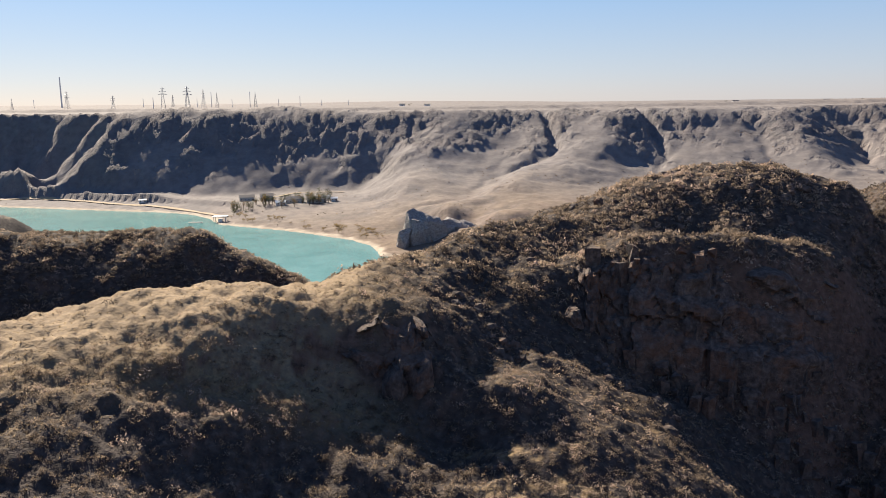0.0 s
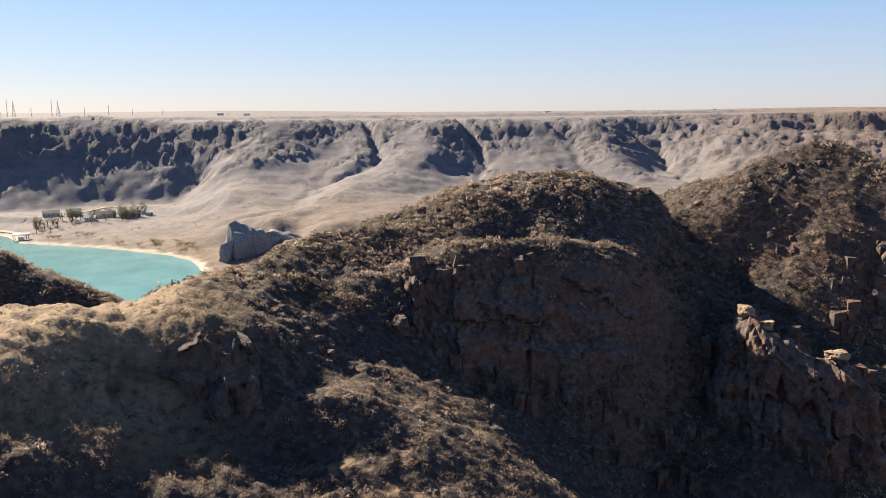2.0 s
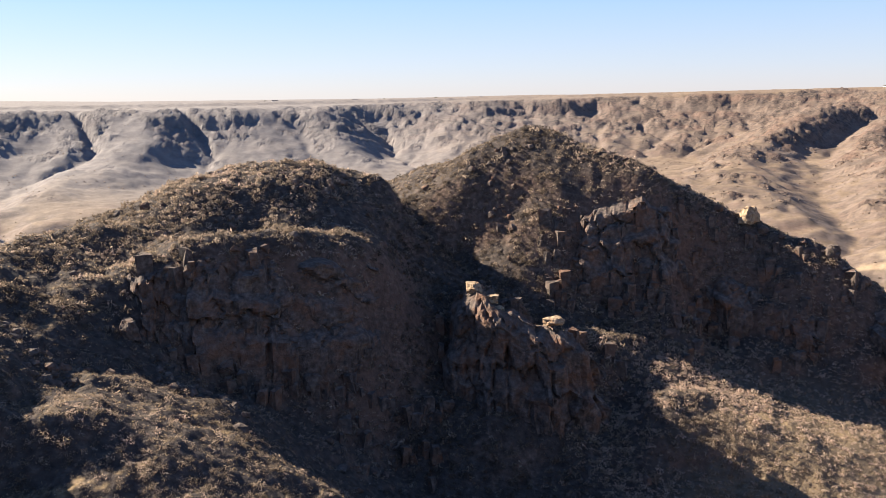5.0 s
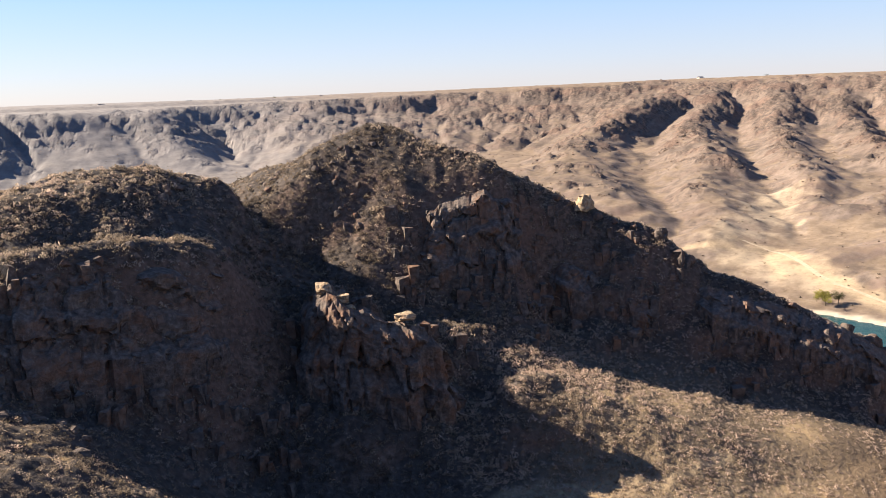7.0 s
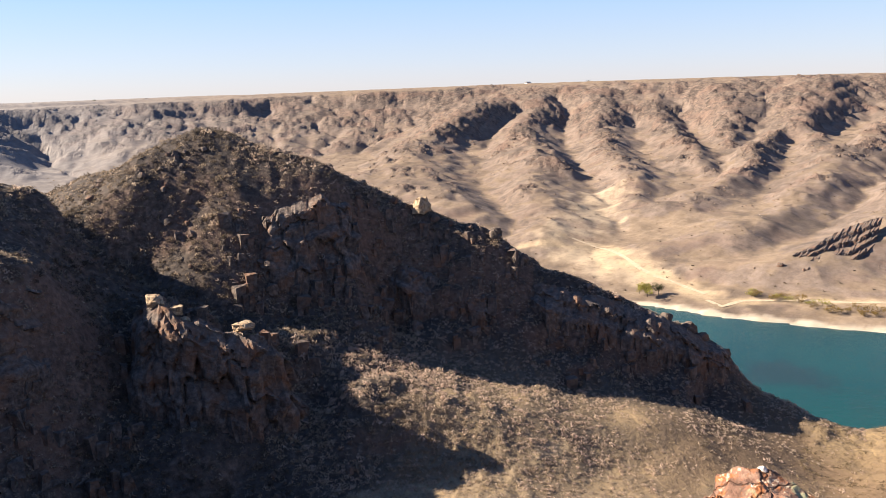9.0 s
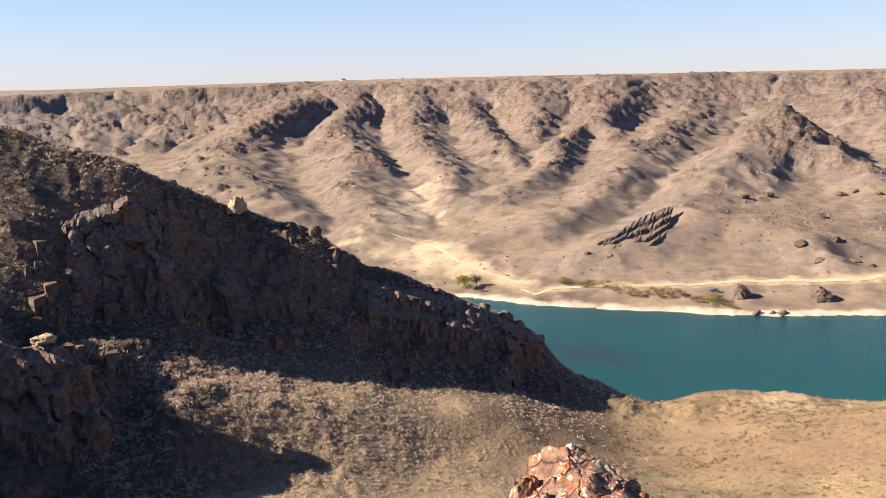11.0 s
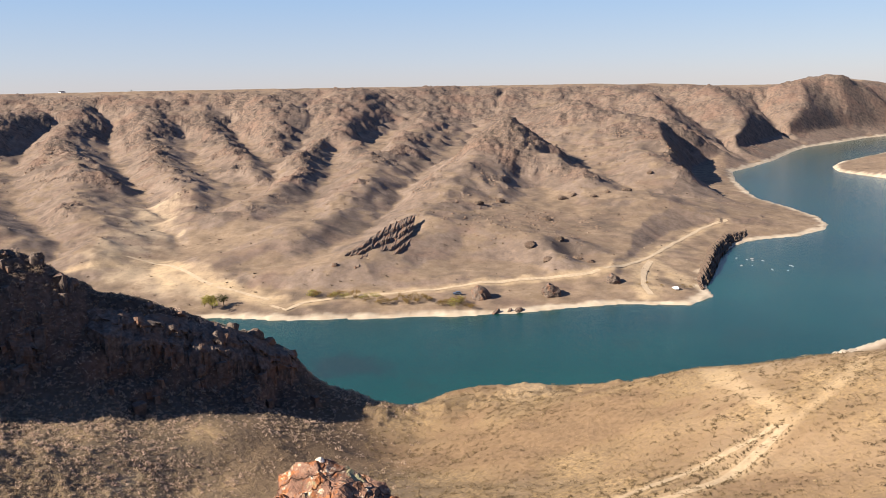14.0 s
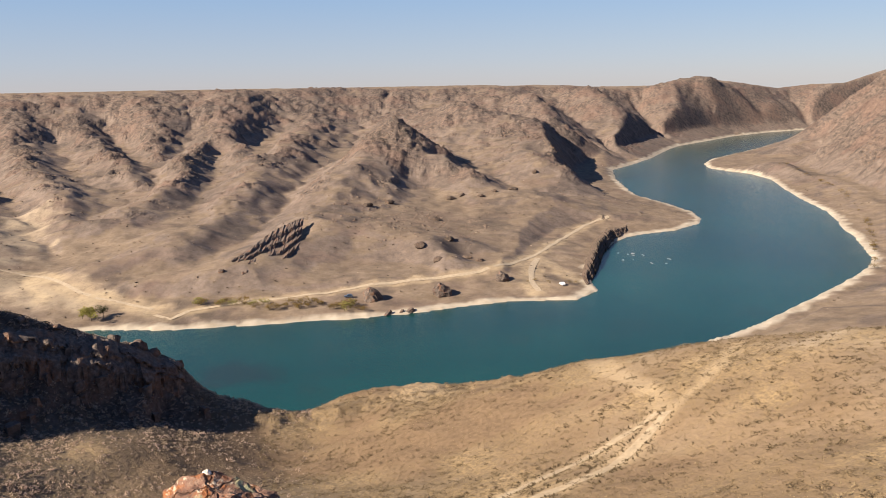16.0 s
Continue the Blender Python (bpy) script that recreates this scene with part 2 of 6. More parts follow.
LINES["peaked hill"] = bearing([(86.7, 861, -2.11), (85.4, 832, -3.22), (84.1, 792, -4.31), (82.5, 742, -5.28), (81.4, 692, -6.26), (80.2, 634, -7.63), (78.6, 575, -8.76), (77.2, 525, -9.88), (75, 471, -11.36), (72.6, 426, -12.81)])
LINES["peaked hill front"] = bearing([(86.7, 861, -2.11), (86.5, 816, -3.43), (85.7, 752, -5.32), (84.7, 662, -7.23), (83.9, 596, -8.38), (85.8, 553, -9.24), (88, 516, -10.12), (89.9, 479, -11.13), (91.4, 448, -12.1)])
LINES["peaked hill shoulder"] = bearing([(86.7, 861, -2.11), (88, 842, -3.37), (89.1, 807, -4.51), (90.6, 777, -5.35), (92.5, 738, -6.17)])
LINES["peaked hill foot"] = bearing([(88.7, 747, -6.86), (89.7, 608, -8.96), (91.6, 535, -10.46), (94.1, 497, -11.42), (95.9, 516, -10.91)])
LINES["hill behind"] = bearing([(90.6, 1238, -1.16), (92.7, 1119, -2.11), (94.6, 1030, -3.49), (95.8, 899, -4.52), (97.6, 806, -5.4)])
LINES["gully behind hill"] = bearing([(88.3, 1291, -1.76), (89, 1072, -3.27), (90.6, 962, -4.44), (92.3, 835, -5.8), (93.8, 731, -6.92), (96.7, 680, -7.62)])
LINES["bend hill"] = bearing([(99.8, 1650, -0.28), (101.4, 1505, -1.52), (102.8, 1386, -2.91), (104.2, 1165, -4.43)])
LINES["second bend hill"] = bearing([(95.4, 1500, -0.57), (96.5, 1273, -2.27), (98, 932, -4.25), (100.3, 961, -5.32), (101.1, 877, -6.15)])
LINES["bend gully"] = bearing([(94.4, 1550, -0.66), (96.3, 1222, -3.02), (99.3, 1197, -3.36), (100.3, 1131, -4.34), (101.1, 1030, -5.4)])
LINES["bend upper gully"] = bearing([(97.1, 1700, -0.49), (97.6, 1489, -1.91), (100.2, 1341, -3.37), (100.7, 1112, -4.95)])
LINES["table hill"] = bearing([(104, 1782, -0.98), (105, 1850, -0.27), (105.8, 1900, 0), (107.3, 1930, 0.22), (109.1, 1930, 0.04), (110, 1900, -0.43), (110.5, 1832, -1.28), (110.9, 1742, -2.59)])
LINES["table gully"] = bearing([(102.1, 1836, -0.95), (103.6, 1638, -2.66), (104.6, 1330, -4.06)])
LINES["table foot"] = bearing([(105.4, 1445, -3.77), (107.1, 1547, -3.48), (108.9, 1667, -3.19), (110.4, 1732, -3.05)])
LINES["table face spur"] = bearing([(105.3, 1830, -0.56), (105.8, 1703, -2.02), (106.3, 1446, -3.4)])
LINES["upper bank hill"] = bearing([(111.3, 2250, -0.94), (112, 2100, -1.55), (112.6, 2000, -2.25), (113, 1683, -2.84)])
LINES["right mountain"] = bearing([(140, 900, 3), (128, 980, 2.2), (122, 1060, 1.3), (117.3, 1150, 0.56), (116.2, 1220, -0.07), (115.3, 1290, -0.9), (114.4, 1370, -1.81), (113.5, 1450, -2.63), (112.6, 1438, -3.47)])
LINES["right mountain lower spur"] = bearing([(117.5, 921, -2.26), (116.1, 1000, -3.45), (114.2, 1138, -4.09), (113.1, 1129, -4.59)])
LINES["right mountain gully"] = bearing([(117.4, 1112, -1.16), (115.5, 1261, -2.43), (113.9, 1341, -3.46), (112.3, 1278, -4.25)])
LINES["right mountain foot"] = bearing([(111.8, 1099, -5.07), (113.7, 915, -6.2), (115.4, 782, -7.34), (117.1, 674, -8.58)])
LINES["wall spur one"] = bearing([(-23.3, 1208, -0.48), (-24.4, 1184, -1.6), (-25.8, 1178, -2.31), (-27.6, 1171, -3.19)])
LINES["wall gully one"] = bearing([(-22.2, 1196, -0.61), (-22.9, 1159, -2), (-24, 1126, -3.36), (-25.4, 1111, -4.34)])
LINES["wall spur two"] = bearing([(-19, 1175, -0.61), (-20.4, 1140, -2), (-22.7, 1138, -2.64), (-24.3, 1108, -4.05)])
LINES["wall gully two"] = bearing([(-17.8, 1167, -0.71), (-18.7, 1127, -2.13), (-21.1, 1100, -3.48), (-23.2, 1070, -4.99)])
LINES["wall spur three"] = bearing([(-14.8, 1158, -0.59), (-17.8, 1100, -2.89), (-20.3, 1071, -4.24), (-22.1, 1052, -5.3)])
LINES["wall gully three"] = bearing([(-13.5, 1152, -0.73), (-16.2, 1086, -3.12), (-18.8, 1045, -4.85)])
LINES["wall spur four"] = bearing([(-11, 1119, -1.67), (-12.9, 1080, -3.04), (-14.4, 1050, -4.11), (-16.3, 1013, -5.52)])
LINES["wall gully four"] = bearing([(-9.9, 1141, -0.87), (-11.1, 1076, -3.09), (-13, 1023, -4.91)])
LINES["wall spur five"] = bearing([(-8.3, 1138, -0.79), (-9.6, 1094, -2.38), (-10.6, 1040, -4.24), (-12, 997, -5.7)])
LINES["wall gully five"] = bearing([(-6.9, 1122, -1.12), (-7.5, 1062, -3.18), (-8.5, 1008, -5.06)])
LINES["wall foot"] = bearing([(-28, 1110, -5.05), (-24.2, 1060, -5.28), (-20.2, 1030, -5.44), (-15.3, 1006, -5.56), (-10.1, 1002, -5.58), (-6.3, 980, -5.81)])
LINES["settlement flat"] = [(-337, 926, 8), (-256, 894, 8), (-202, 877, 8), (-156, 886, 8), (-105, 854, 8), (-77, 796, 8), (-45, 739, 8)]
LINES["settlement flat behind"] = [(-210, 975, 10), (-134, 955, 10), (-68, 867, 10)]
LINES["wall spur six"] = bearing([(-3.4, 1136, -0.57), (-4.9, 1100, -1.75), (-6, 1058, -3.11), (-6.7, 1019, -4.47)])
LINES["wall gully six"] = bearing([(-0.1, 1118, -0.66), (-1.2, 1053, -2.25), (-2.9, 988, -3.62), (-4.1, 1006, -4.8)])
LINES["wall spur seven"] = bearing([(2.6, 1118, -0.74), (1.7, 1039, -2.54), (0, 974, -3.94), (-2.5, 878, -5.26), (-6.2, 968, -6.09)])
LINES["wall gully seven"] = bearing([(4.7, 1104, -1.53), (3.6, 1017, -3.35), (1.4, 930, -4.92), (-0.1, 814, -6.31)])
LINES["wall spur eight"] = bearing([(12.3, 1126, -0.99), (11.7, 1024, -2.9), (9.6, 966, -3.94), (7.2, 845, -5.56), (4.9, 700, -7.16), (2.6, 633, -8.15)])
LINES["wall gully eight"] = bearing([(7.8, 1118, -1.25), (7, 1032, -2.91), (4.7, 944, -4.7), (2.7, 797, -6.48), (1.2, 708, -7.51)])
LINES["wall spur nine"] = bearing([(9.7, 1126, -1.03), (8.1, 1046, -2.64), (6.2, 981, -4.01), (3.5, 822, -5.77), (0.5, 706, -7.09)])
LINES["wall gully nine"] = bearing([(14.6, 1118, -1.61), (13.6, 1039, -3.3), (12.6, 995, -4.23), (11, 881, -5.71)])
LINES["wall spur ten"] = bearing([(18.4, 1148, -1.13), (18.8, 1060, -2.93), (19.9, 1002, -4.02)])
LINES["wall gully ten"] = bearing([(21.1, 1126, -1.95), (21.3, 1039, -3.67), (21.9, 981, -4.83)])
LINES["wall spur eleven"] = bearing([(22.3, 1162, -1.03), (23, 1097, -2.37), (24.9, 1008, -4.11)])
LINES["wall spur twelve"] = bearing([(29.4, 1288, -0.98), (30.5, 1168, -2.3), (30.9, 1050, -3.8)])
LINES["wall gully eleven"] = bearing([(26.1, 1271, -1.29), (26.4, 1172, -2.62), (26.8, 1042, -4.52)])
LINES["valley mouth"] = bearing([(64.4, 673, -7.79), (63.1, 580, -9.38), (60.3, 512, -10.9), (56.9, 526, -10.56)])
LINES["valley mouth east"] = bearing([(66.2, 574, -9.49), (68.3, 500, -11.21), (69.7, 442, -12.9)])
LINES["ploughed rise"] = bearing([(67.7, 504, -10.56), (70.4, 537, -9.75), (72.7, 517, -10.23)])
RIM = np.array([(-180, 1500, 120), (-60, 1500, 110), (-28, 1270, 102), (-17.8, 1190, 101.5), (-8.4, 1165, 99), (2.7, 1140, 97.5), (12.1, 1150, 97), (22.6, 1200, 97), (31, 1330, 99),
                (45, 1450, 104), (56, 1480, 112), (66, 1400, 108), (74, 1420, 109.5), (83, 1650, 110.2), (92, 1650, 107.5), (98, 1720, 106), (102, 1850, 102), (105.5, 2050, 106),
                (107.6, 2050, 108), (110, 2150, 106), (112, 2500, 106), (118, 1800, 135), (135, 1500, 140), (180, 1500, 120)])
SKYLINE = np.array([(-180, 0.2), (-28, 0.28), (-14, 0.17), (-2, 0.18), (4, 0.07), (9, -0.05), (26, -0.13), (37, -0.05), (45, -0.15), (52.5, -0.13), (55.5, 0.02), (57, -0.13), (66, -0.13), (75, -0.15),
                    (82, -0.02), (86, -0.17), (93, -0.12), (96, 0.0), (98, -0.12), (101.5, -0.38), (104, -0.38), (107.5, 0.1), (111.3, -0.55), (113, -0.35), (115, -0.3), (117.3, 0.5), (122, 1.2), (140, 2.5), (180, 0.3)])


def along(line, x, y):
    """Distance to a broken line, and its height at the nearest place."""
    best, height = np.full(x.shape, 1e18), np.zeros(x.shape)
    for p, q in zip(line[:-1], line[1:]):
        dx, dy = q[0] - p[0], q[1] - p[1]
        t = np.clip(((x - p[0]) * dx + (y - p[1]) * dy) / (dx * dx + dy * dy + 1e-9), 0, 1)
        d = (x - p[0] - t * dx) ** 2 + (y - p[1] - t * dy) ** 2
        near = d < best
        best = np.where(near, d, best)
        if len(p) > 2:
            height = np.where(near, p[2] + t * (q[2] - p[2]), height)
    return np.sqrt(best), height


def along_points(line, step):
    """Places along a broken line, at even steps."""
    out = []
    for p, q in zip(line[:-1], line[1:]):
        n = max(1, int(round(math.dist(p[:2], q[:2]) / step)))
        out += [tuple(p[k] + (q[k] - p[k]) * i / n for k in range(3)) for i in range(n)]
    return out + [tuple(line[-1])]


class Sheet:
    """A smooth sheet hung over the crests, feet and valley lines of the land."""

    def __init__(self, points, soft, slack):
        kept = {}
        for px, py, pz in points:
            kept.setdefault((round(px / (soft * 0.5)), round(py / (soft * 0.5))), []).append((px, py, pz))
        self.p = np.array([np.mean(v, axis=0) for v in kept.values()])
        self.soft, n = soft, len(kept)
        a = np.zeros((n + 1, n + 1))
        a[:n, :n] = np.sqrt(((self.p[:, None, :2] - self.p[None, :, :2]) ** 2).sum(-1) + soft * soft) - slack * np.eye(n)
        a[:n, n] = a[n, :n] = 1
        self.w = np.linalg.solve(a, np.append(self.p[:, 2], 0))

    def __call__(self, x, y):
        flat_x, flat_y = x.ravel(), y.ravel()
        out = np.empty(flat_x.shape)
        for i in range(0, len(out), 20000):
            d = np.sqrt((flat_x[i:i + 20000, None] - self.p[:, 0]) ** 2 + (flat_y[i:i + 20000, None] - self.p[:, 1]) ** 2 + self.soft ** 2)
            out[i:i + 20000] = d @ self.w[:-1] + self.w[-1]
        return out.reshape(x.shape)


def is_near(p):
    return math.hypot(p[0], p[1]) < 340 and in_box(p)


def in_box(p):
    return p[0] < 300 and p[1] < 420


NEAR_SHEET = Sheet([p for line in LINES.values() for p in along_points(line, 4.0) if is_near(p)]
                   + [(*p[:2], 2.0) for p in along_points([(*q, 0) for q in NEAR_BANK[3:17]], 25)], 2.5, 0.15)
FAR_SHEET = Sheet([p for line in LINES.values() for p in along_points(line, 24.0) if not is_near(p) and math.hypot(p[0], p[1]) < 2300]
                  + [(*p[:2], 2.0) for p in along_points([(*q, 0) for q in FAR_BANK[2:-2]], 40)]
                  + [(*p[:2], 2.0) for p in along_points([(*q, 0) for q in NEAR_BANK[12:-3]], 40)], 12.0, 0.8)


def in_water(x, y):
    ring = NEAR_BANK + FAR_BANK[::-1]
    inside = np.zeros(x.shape, bool)
    for p, q in zip(ring, ring[1:] + ring[:1]):
        if p[1] != q[1]:
            inside ^= ((p[1] > y) != (q[1] > y)) & (x < (q[0] - p[0]) * (y - p[1]) / (q[1] - p[1]) + p[0])
    return inside


def disc(x, y, a, r, radius, soft=0.5):
    """1 inside a disc on the ground, fading to 0 at its edge."""
    cx, cy = r * math.sin(radians(a)), r * math.cos(radians(a))
    return 1 - smooth(radius * (1 - soft), radius, np.hypot(x - cx, y - cy))


def far_land(x, y):
    """The land across the river before the rain has worked on it: slopes, canyon walls, plateau."""
    r, a = np.hypot(x, y), np.degrees(np.arctan2(x, y))
    z = np.zeros(x.shape)
    m = r < 2600
    z[m] = np.clip(FAR_SHEET(x[m], y[m]), 2, 165)
    rim_r = np.interp(a, RIM[:, 0], RIM[:, 1])
    wide = np.interp(a, [-30, 25, 45, 106.5, 112], [35, 45, 100, 130, 300])
    up = smooth(-wide, 50, r - rim_r + 60 * fbm(x / 150, y / 150, 40, 3))
    skyline = np.radians(np.interp(a, SKYLINE[:, 0], SKYLINE[:, 1]))
    rim_z = np.minimum(np.interp(a, RIM[:, 0], RIM[:, 2]), EYE + rim_r * skyline)
    plateau = rim_z + np.clip((r - rim_r) / (4950 - rim_r), 0, 1) * (EYE + 4950 * (skyline - 0.0006) - rim_z) + 3 * fbm(x / 400, y / 400, 60, 3) * smooth(100, 700, r - rim_r) * (1 - smooth(1500, 3000, r))
    return np.where(r > 560, z * (1 - up) + plateau * up, z), up


SIDES = [(1, 0), (-1, 0), (0, 1), (0, -1), (1, 1), (1, -1), (-1, 1), (-1, -1)]


def filled(h, base, start, rounds):
    """Hollows filled up, so that all water finds the river."""
    fill = np.where(base, h, start)
    for _ in range(rounds):
        low = np.full(h.shape, 1e5)
        for d in SIDES:
            np.minimum(low, np.roll(fill, d, (0, 1)), out=low)
        fill = np.where(base, h, np.maximum(h, np.minimum(fill, low + 0.02)))
    return fill


def rained_on(h, base, give, cell, rounds, k, power, soft):
    """Water runs down the steepest way and wears its bed, round after round."""
    number = np.arange(h.size).reshape(h.shape)
    for _ in range(rounds):
        steepest, down = np.zeros(h.shape), number.copy()
        for d in SIDES:
            fall = (h - np.roll(h, d, (0, 1))) / math.hypot(*d)
            more = fall > steepest
            steepest = np.where(more, fall, steepest)
            down = np.where(more, np.roll(number, d, (0, 1)), down)
        to = np.where(base, number, down).ravel()
        # how many cells each one lies above its outlet
        depth, hop = (to != number.ravel()).astype(np.int64), to
        for _ in range(11):
            depth, hop = depth + depth[hop], hop[hop]
        order = np.argsort(depth, kind="stable")
        cuts = np.searchsorted(depth[order], np.arange(depth.max() + 2))
        water, flat_h = np.ones(h.size), h.ravel().copy()
        for d in range(len(cuts) - 2, 0, -1):
            at = order[cuts[d]:cuts[d + 1]]
            np.add.at(water, to[at], water[at])
        wear = k * give.ravel() * (water * cell * cell) ** power / cell
        for d in range(1, len(cuts) - 1):
            at = order[cuts[d]:cuts[d + 1]]
            flat_h[at] = (flat_h[at] + wear[at] * flat_h[to[at]]) / (1 + wear[at])
        h = flat_h.reshape(h.shape)
        h = np.where(base, h, h + soft * (np.mean([np.roll(h, d, (0, 1)) for d in SIDES[:4]], axis=0) - h))
    return h


def settled(h, base, cell, steepest, rounds):
    """Slopes too steep to hold slide down until they lie straight."""
    for _ in range(rounds):
        for d in SIDES:
            h = np.where(base, h, np.minimum(h, np.roll(h, d, (0, 1)) + steepest * cell * math.hypot(*d)))
    return h


class Worn:
    """The same land after rain has cut its gullies: first the large ones, then the small ones on a finer grid."""

    def __init__(self, x0, y0, x1, y1, cell):
        self.x0, self.y0, self.cell = x0, y0, cell
        n, m = int((x1 - x0) / cell), int((y1 - y0) / cell)
        gx, gy = np.meshgrid(x0 + cell * np.arange(n), y0 + cell * np.arange(m), indexing="ij")
        start, up = far_land(gx, gy)
        wet = in_water(gx, gy)
        base = wet.copy()
        base[0], base[-1], base[:, 0], base[:, -1] = True, True, True, True
        soft_wall = 1 - 0.7 * (1 - smooth(18, 34, np.degrees(np.arctan2(gx, gy))))
        give = smooth(5, 22, start) * soft_wall
        h = start + smooth(8, 40, start) * soft_wall * (7 * (ridged(gx / 90, gy / 90, 410, 2, 0.5) - 0.68) + 5 * (ridged(gx / 40, gy / 40, 411, 2, 0.5) - 0.68)) * (1 - 0.8 * up)
        h = filled(np.where(wet, 0, h), base, 1e4, 260)
        limit = 0.85 + 0.2 * fbm(gx / 260, gy / 260, 415, 2) + 0.3 * (1 - smooth(20, 40, np.degrees(np.arctan2(gx, gy))))
        for _ in range(4):
            h = rained_on(h, base, give, cell, 3, 0.007, 0.55, 0.01)
            h = np.clip(h, start - 34, start + 1 + 7 * smooth(15, 40, start))
            h = settled(h, base, cell, limit, 8)
        # the finer grid
        self.cell = fine = cell / 2
        n, m = 2 * n - 2, 2 * m - 2
        gx, gy = np.meshgrid(x0 + fine * np.arange(n), y0 + fine * np.arange(m), indexing="ij")

        def finer(grid):
            out = np.empty((n, m))
            out[::2, ::2] = grid[:-1, :-1]
            out[1::2, ::2] = (grid[:-1, :-1] + grid[1:, :-1]) / 2
            out[::2, 1::2] = (grid[:-1, :-1] + grid[:-1, 1:]) / 2
            out[1::2, 1::2] = (grid[:-1, :-1] + grid[1:, :-1] + grid[:-1, 1:] + grid[1:, 1:]) / 4
            return out

        h, give, start, up = finer(h), finer(give), finer(start), finer(up)
        wet = in_water(gx, gy)
        base = wet.copy()
        base[0], base[-1], base[:, 0], base[:, -1] = True, True, True, True
        h = h + smooth(8, 30, h) * (1 - 0.7 * (1 - smooth(18, 34, np.degrees(np.arctan2(gx, gy))))) * (5 * (ridged(gx / 22, gy / 22, 413, 2, 0.5) - 0.68)) * (1 - 0.8 * up)
        h = filled(np.where(wet, 0, h), base, h + 6, 50)
        limit = 1.05 + 0.3 * fbm(gx / 60, gy / 60, 416, 2)
        for _ in range(2):
            h = rained_on(h, base, give, fine, 3, 0.005, 0.52, 0.02)
            h = settled(h, base, fine, limit, 5)
        self.h = h
        broad = h
        for _ in range(24):
            broad = (broad + sum(np.roll(broad, d, (0, 1)) for d in SIDES[:4])) / 5
        self.proud = h - broad
        self.steep = np.hypot(*np.gradient(broad, fine))

    def __call__(self, grid, x, y):
        fx, fy = (x - self.x0) / self.cell, (y - self.y0) / self.cell
        ix = np.clip(np.rint(fx).astype(int), 1, grid.shape[0] - 2)
        iy = np.clip(np.rint(fy).astype(int), 1, grid.shape[1] - 2)
        u, v = np.clip(fx - ix, -0.5, 0.5), np.clip(fy - iy, -0.5, 0.5)
        out = 0
        for d, wu in ((-1, 0.5 * (0.5 - u) ** 2), (0, 0.75 - u * u), (1, 0.5 * (0.5 + u) ** 2)):
            for e, wv in ((-1, 0.5 * (0.5 - v) ** 2), (0, 0.75 - v * v), (1, 0.5 * (0.5 + v) ** 2)):
                out = out + wu * wv * grid[ix + d, iy + e]
        return out


WORN = Worn(-1100, -1300, 2500, 1700, 8.0)


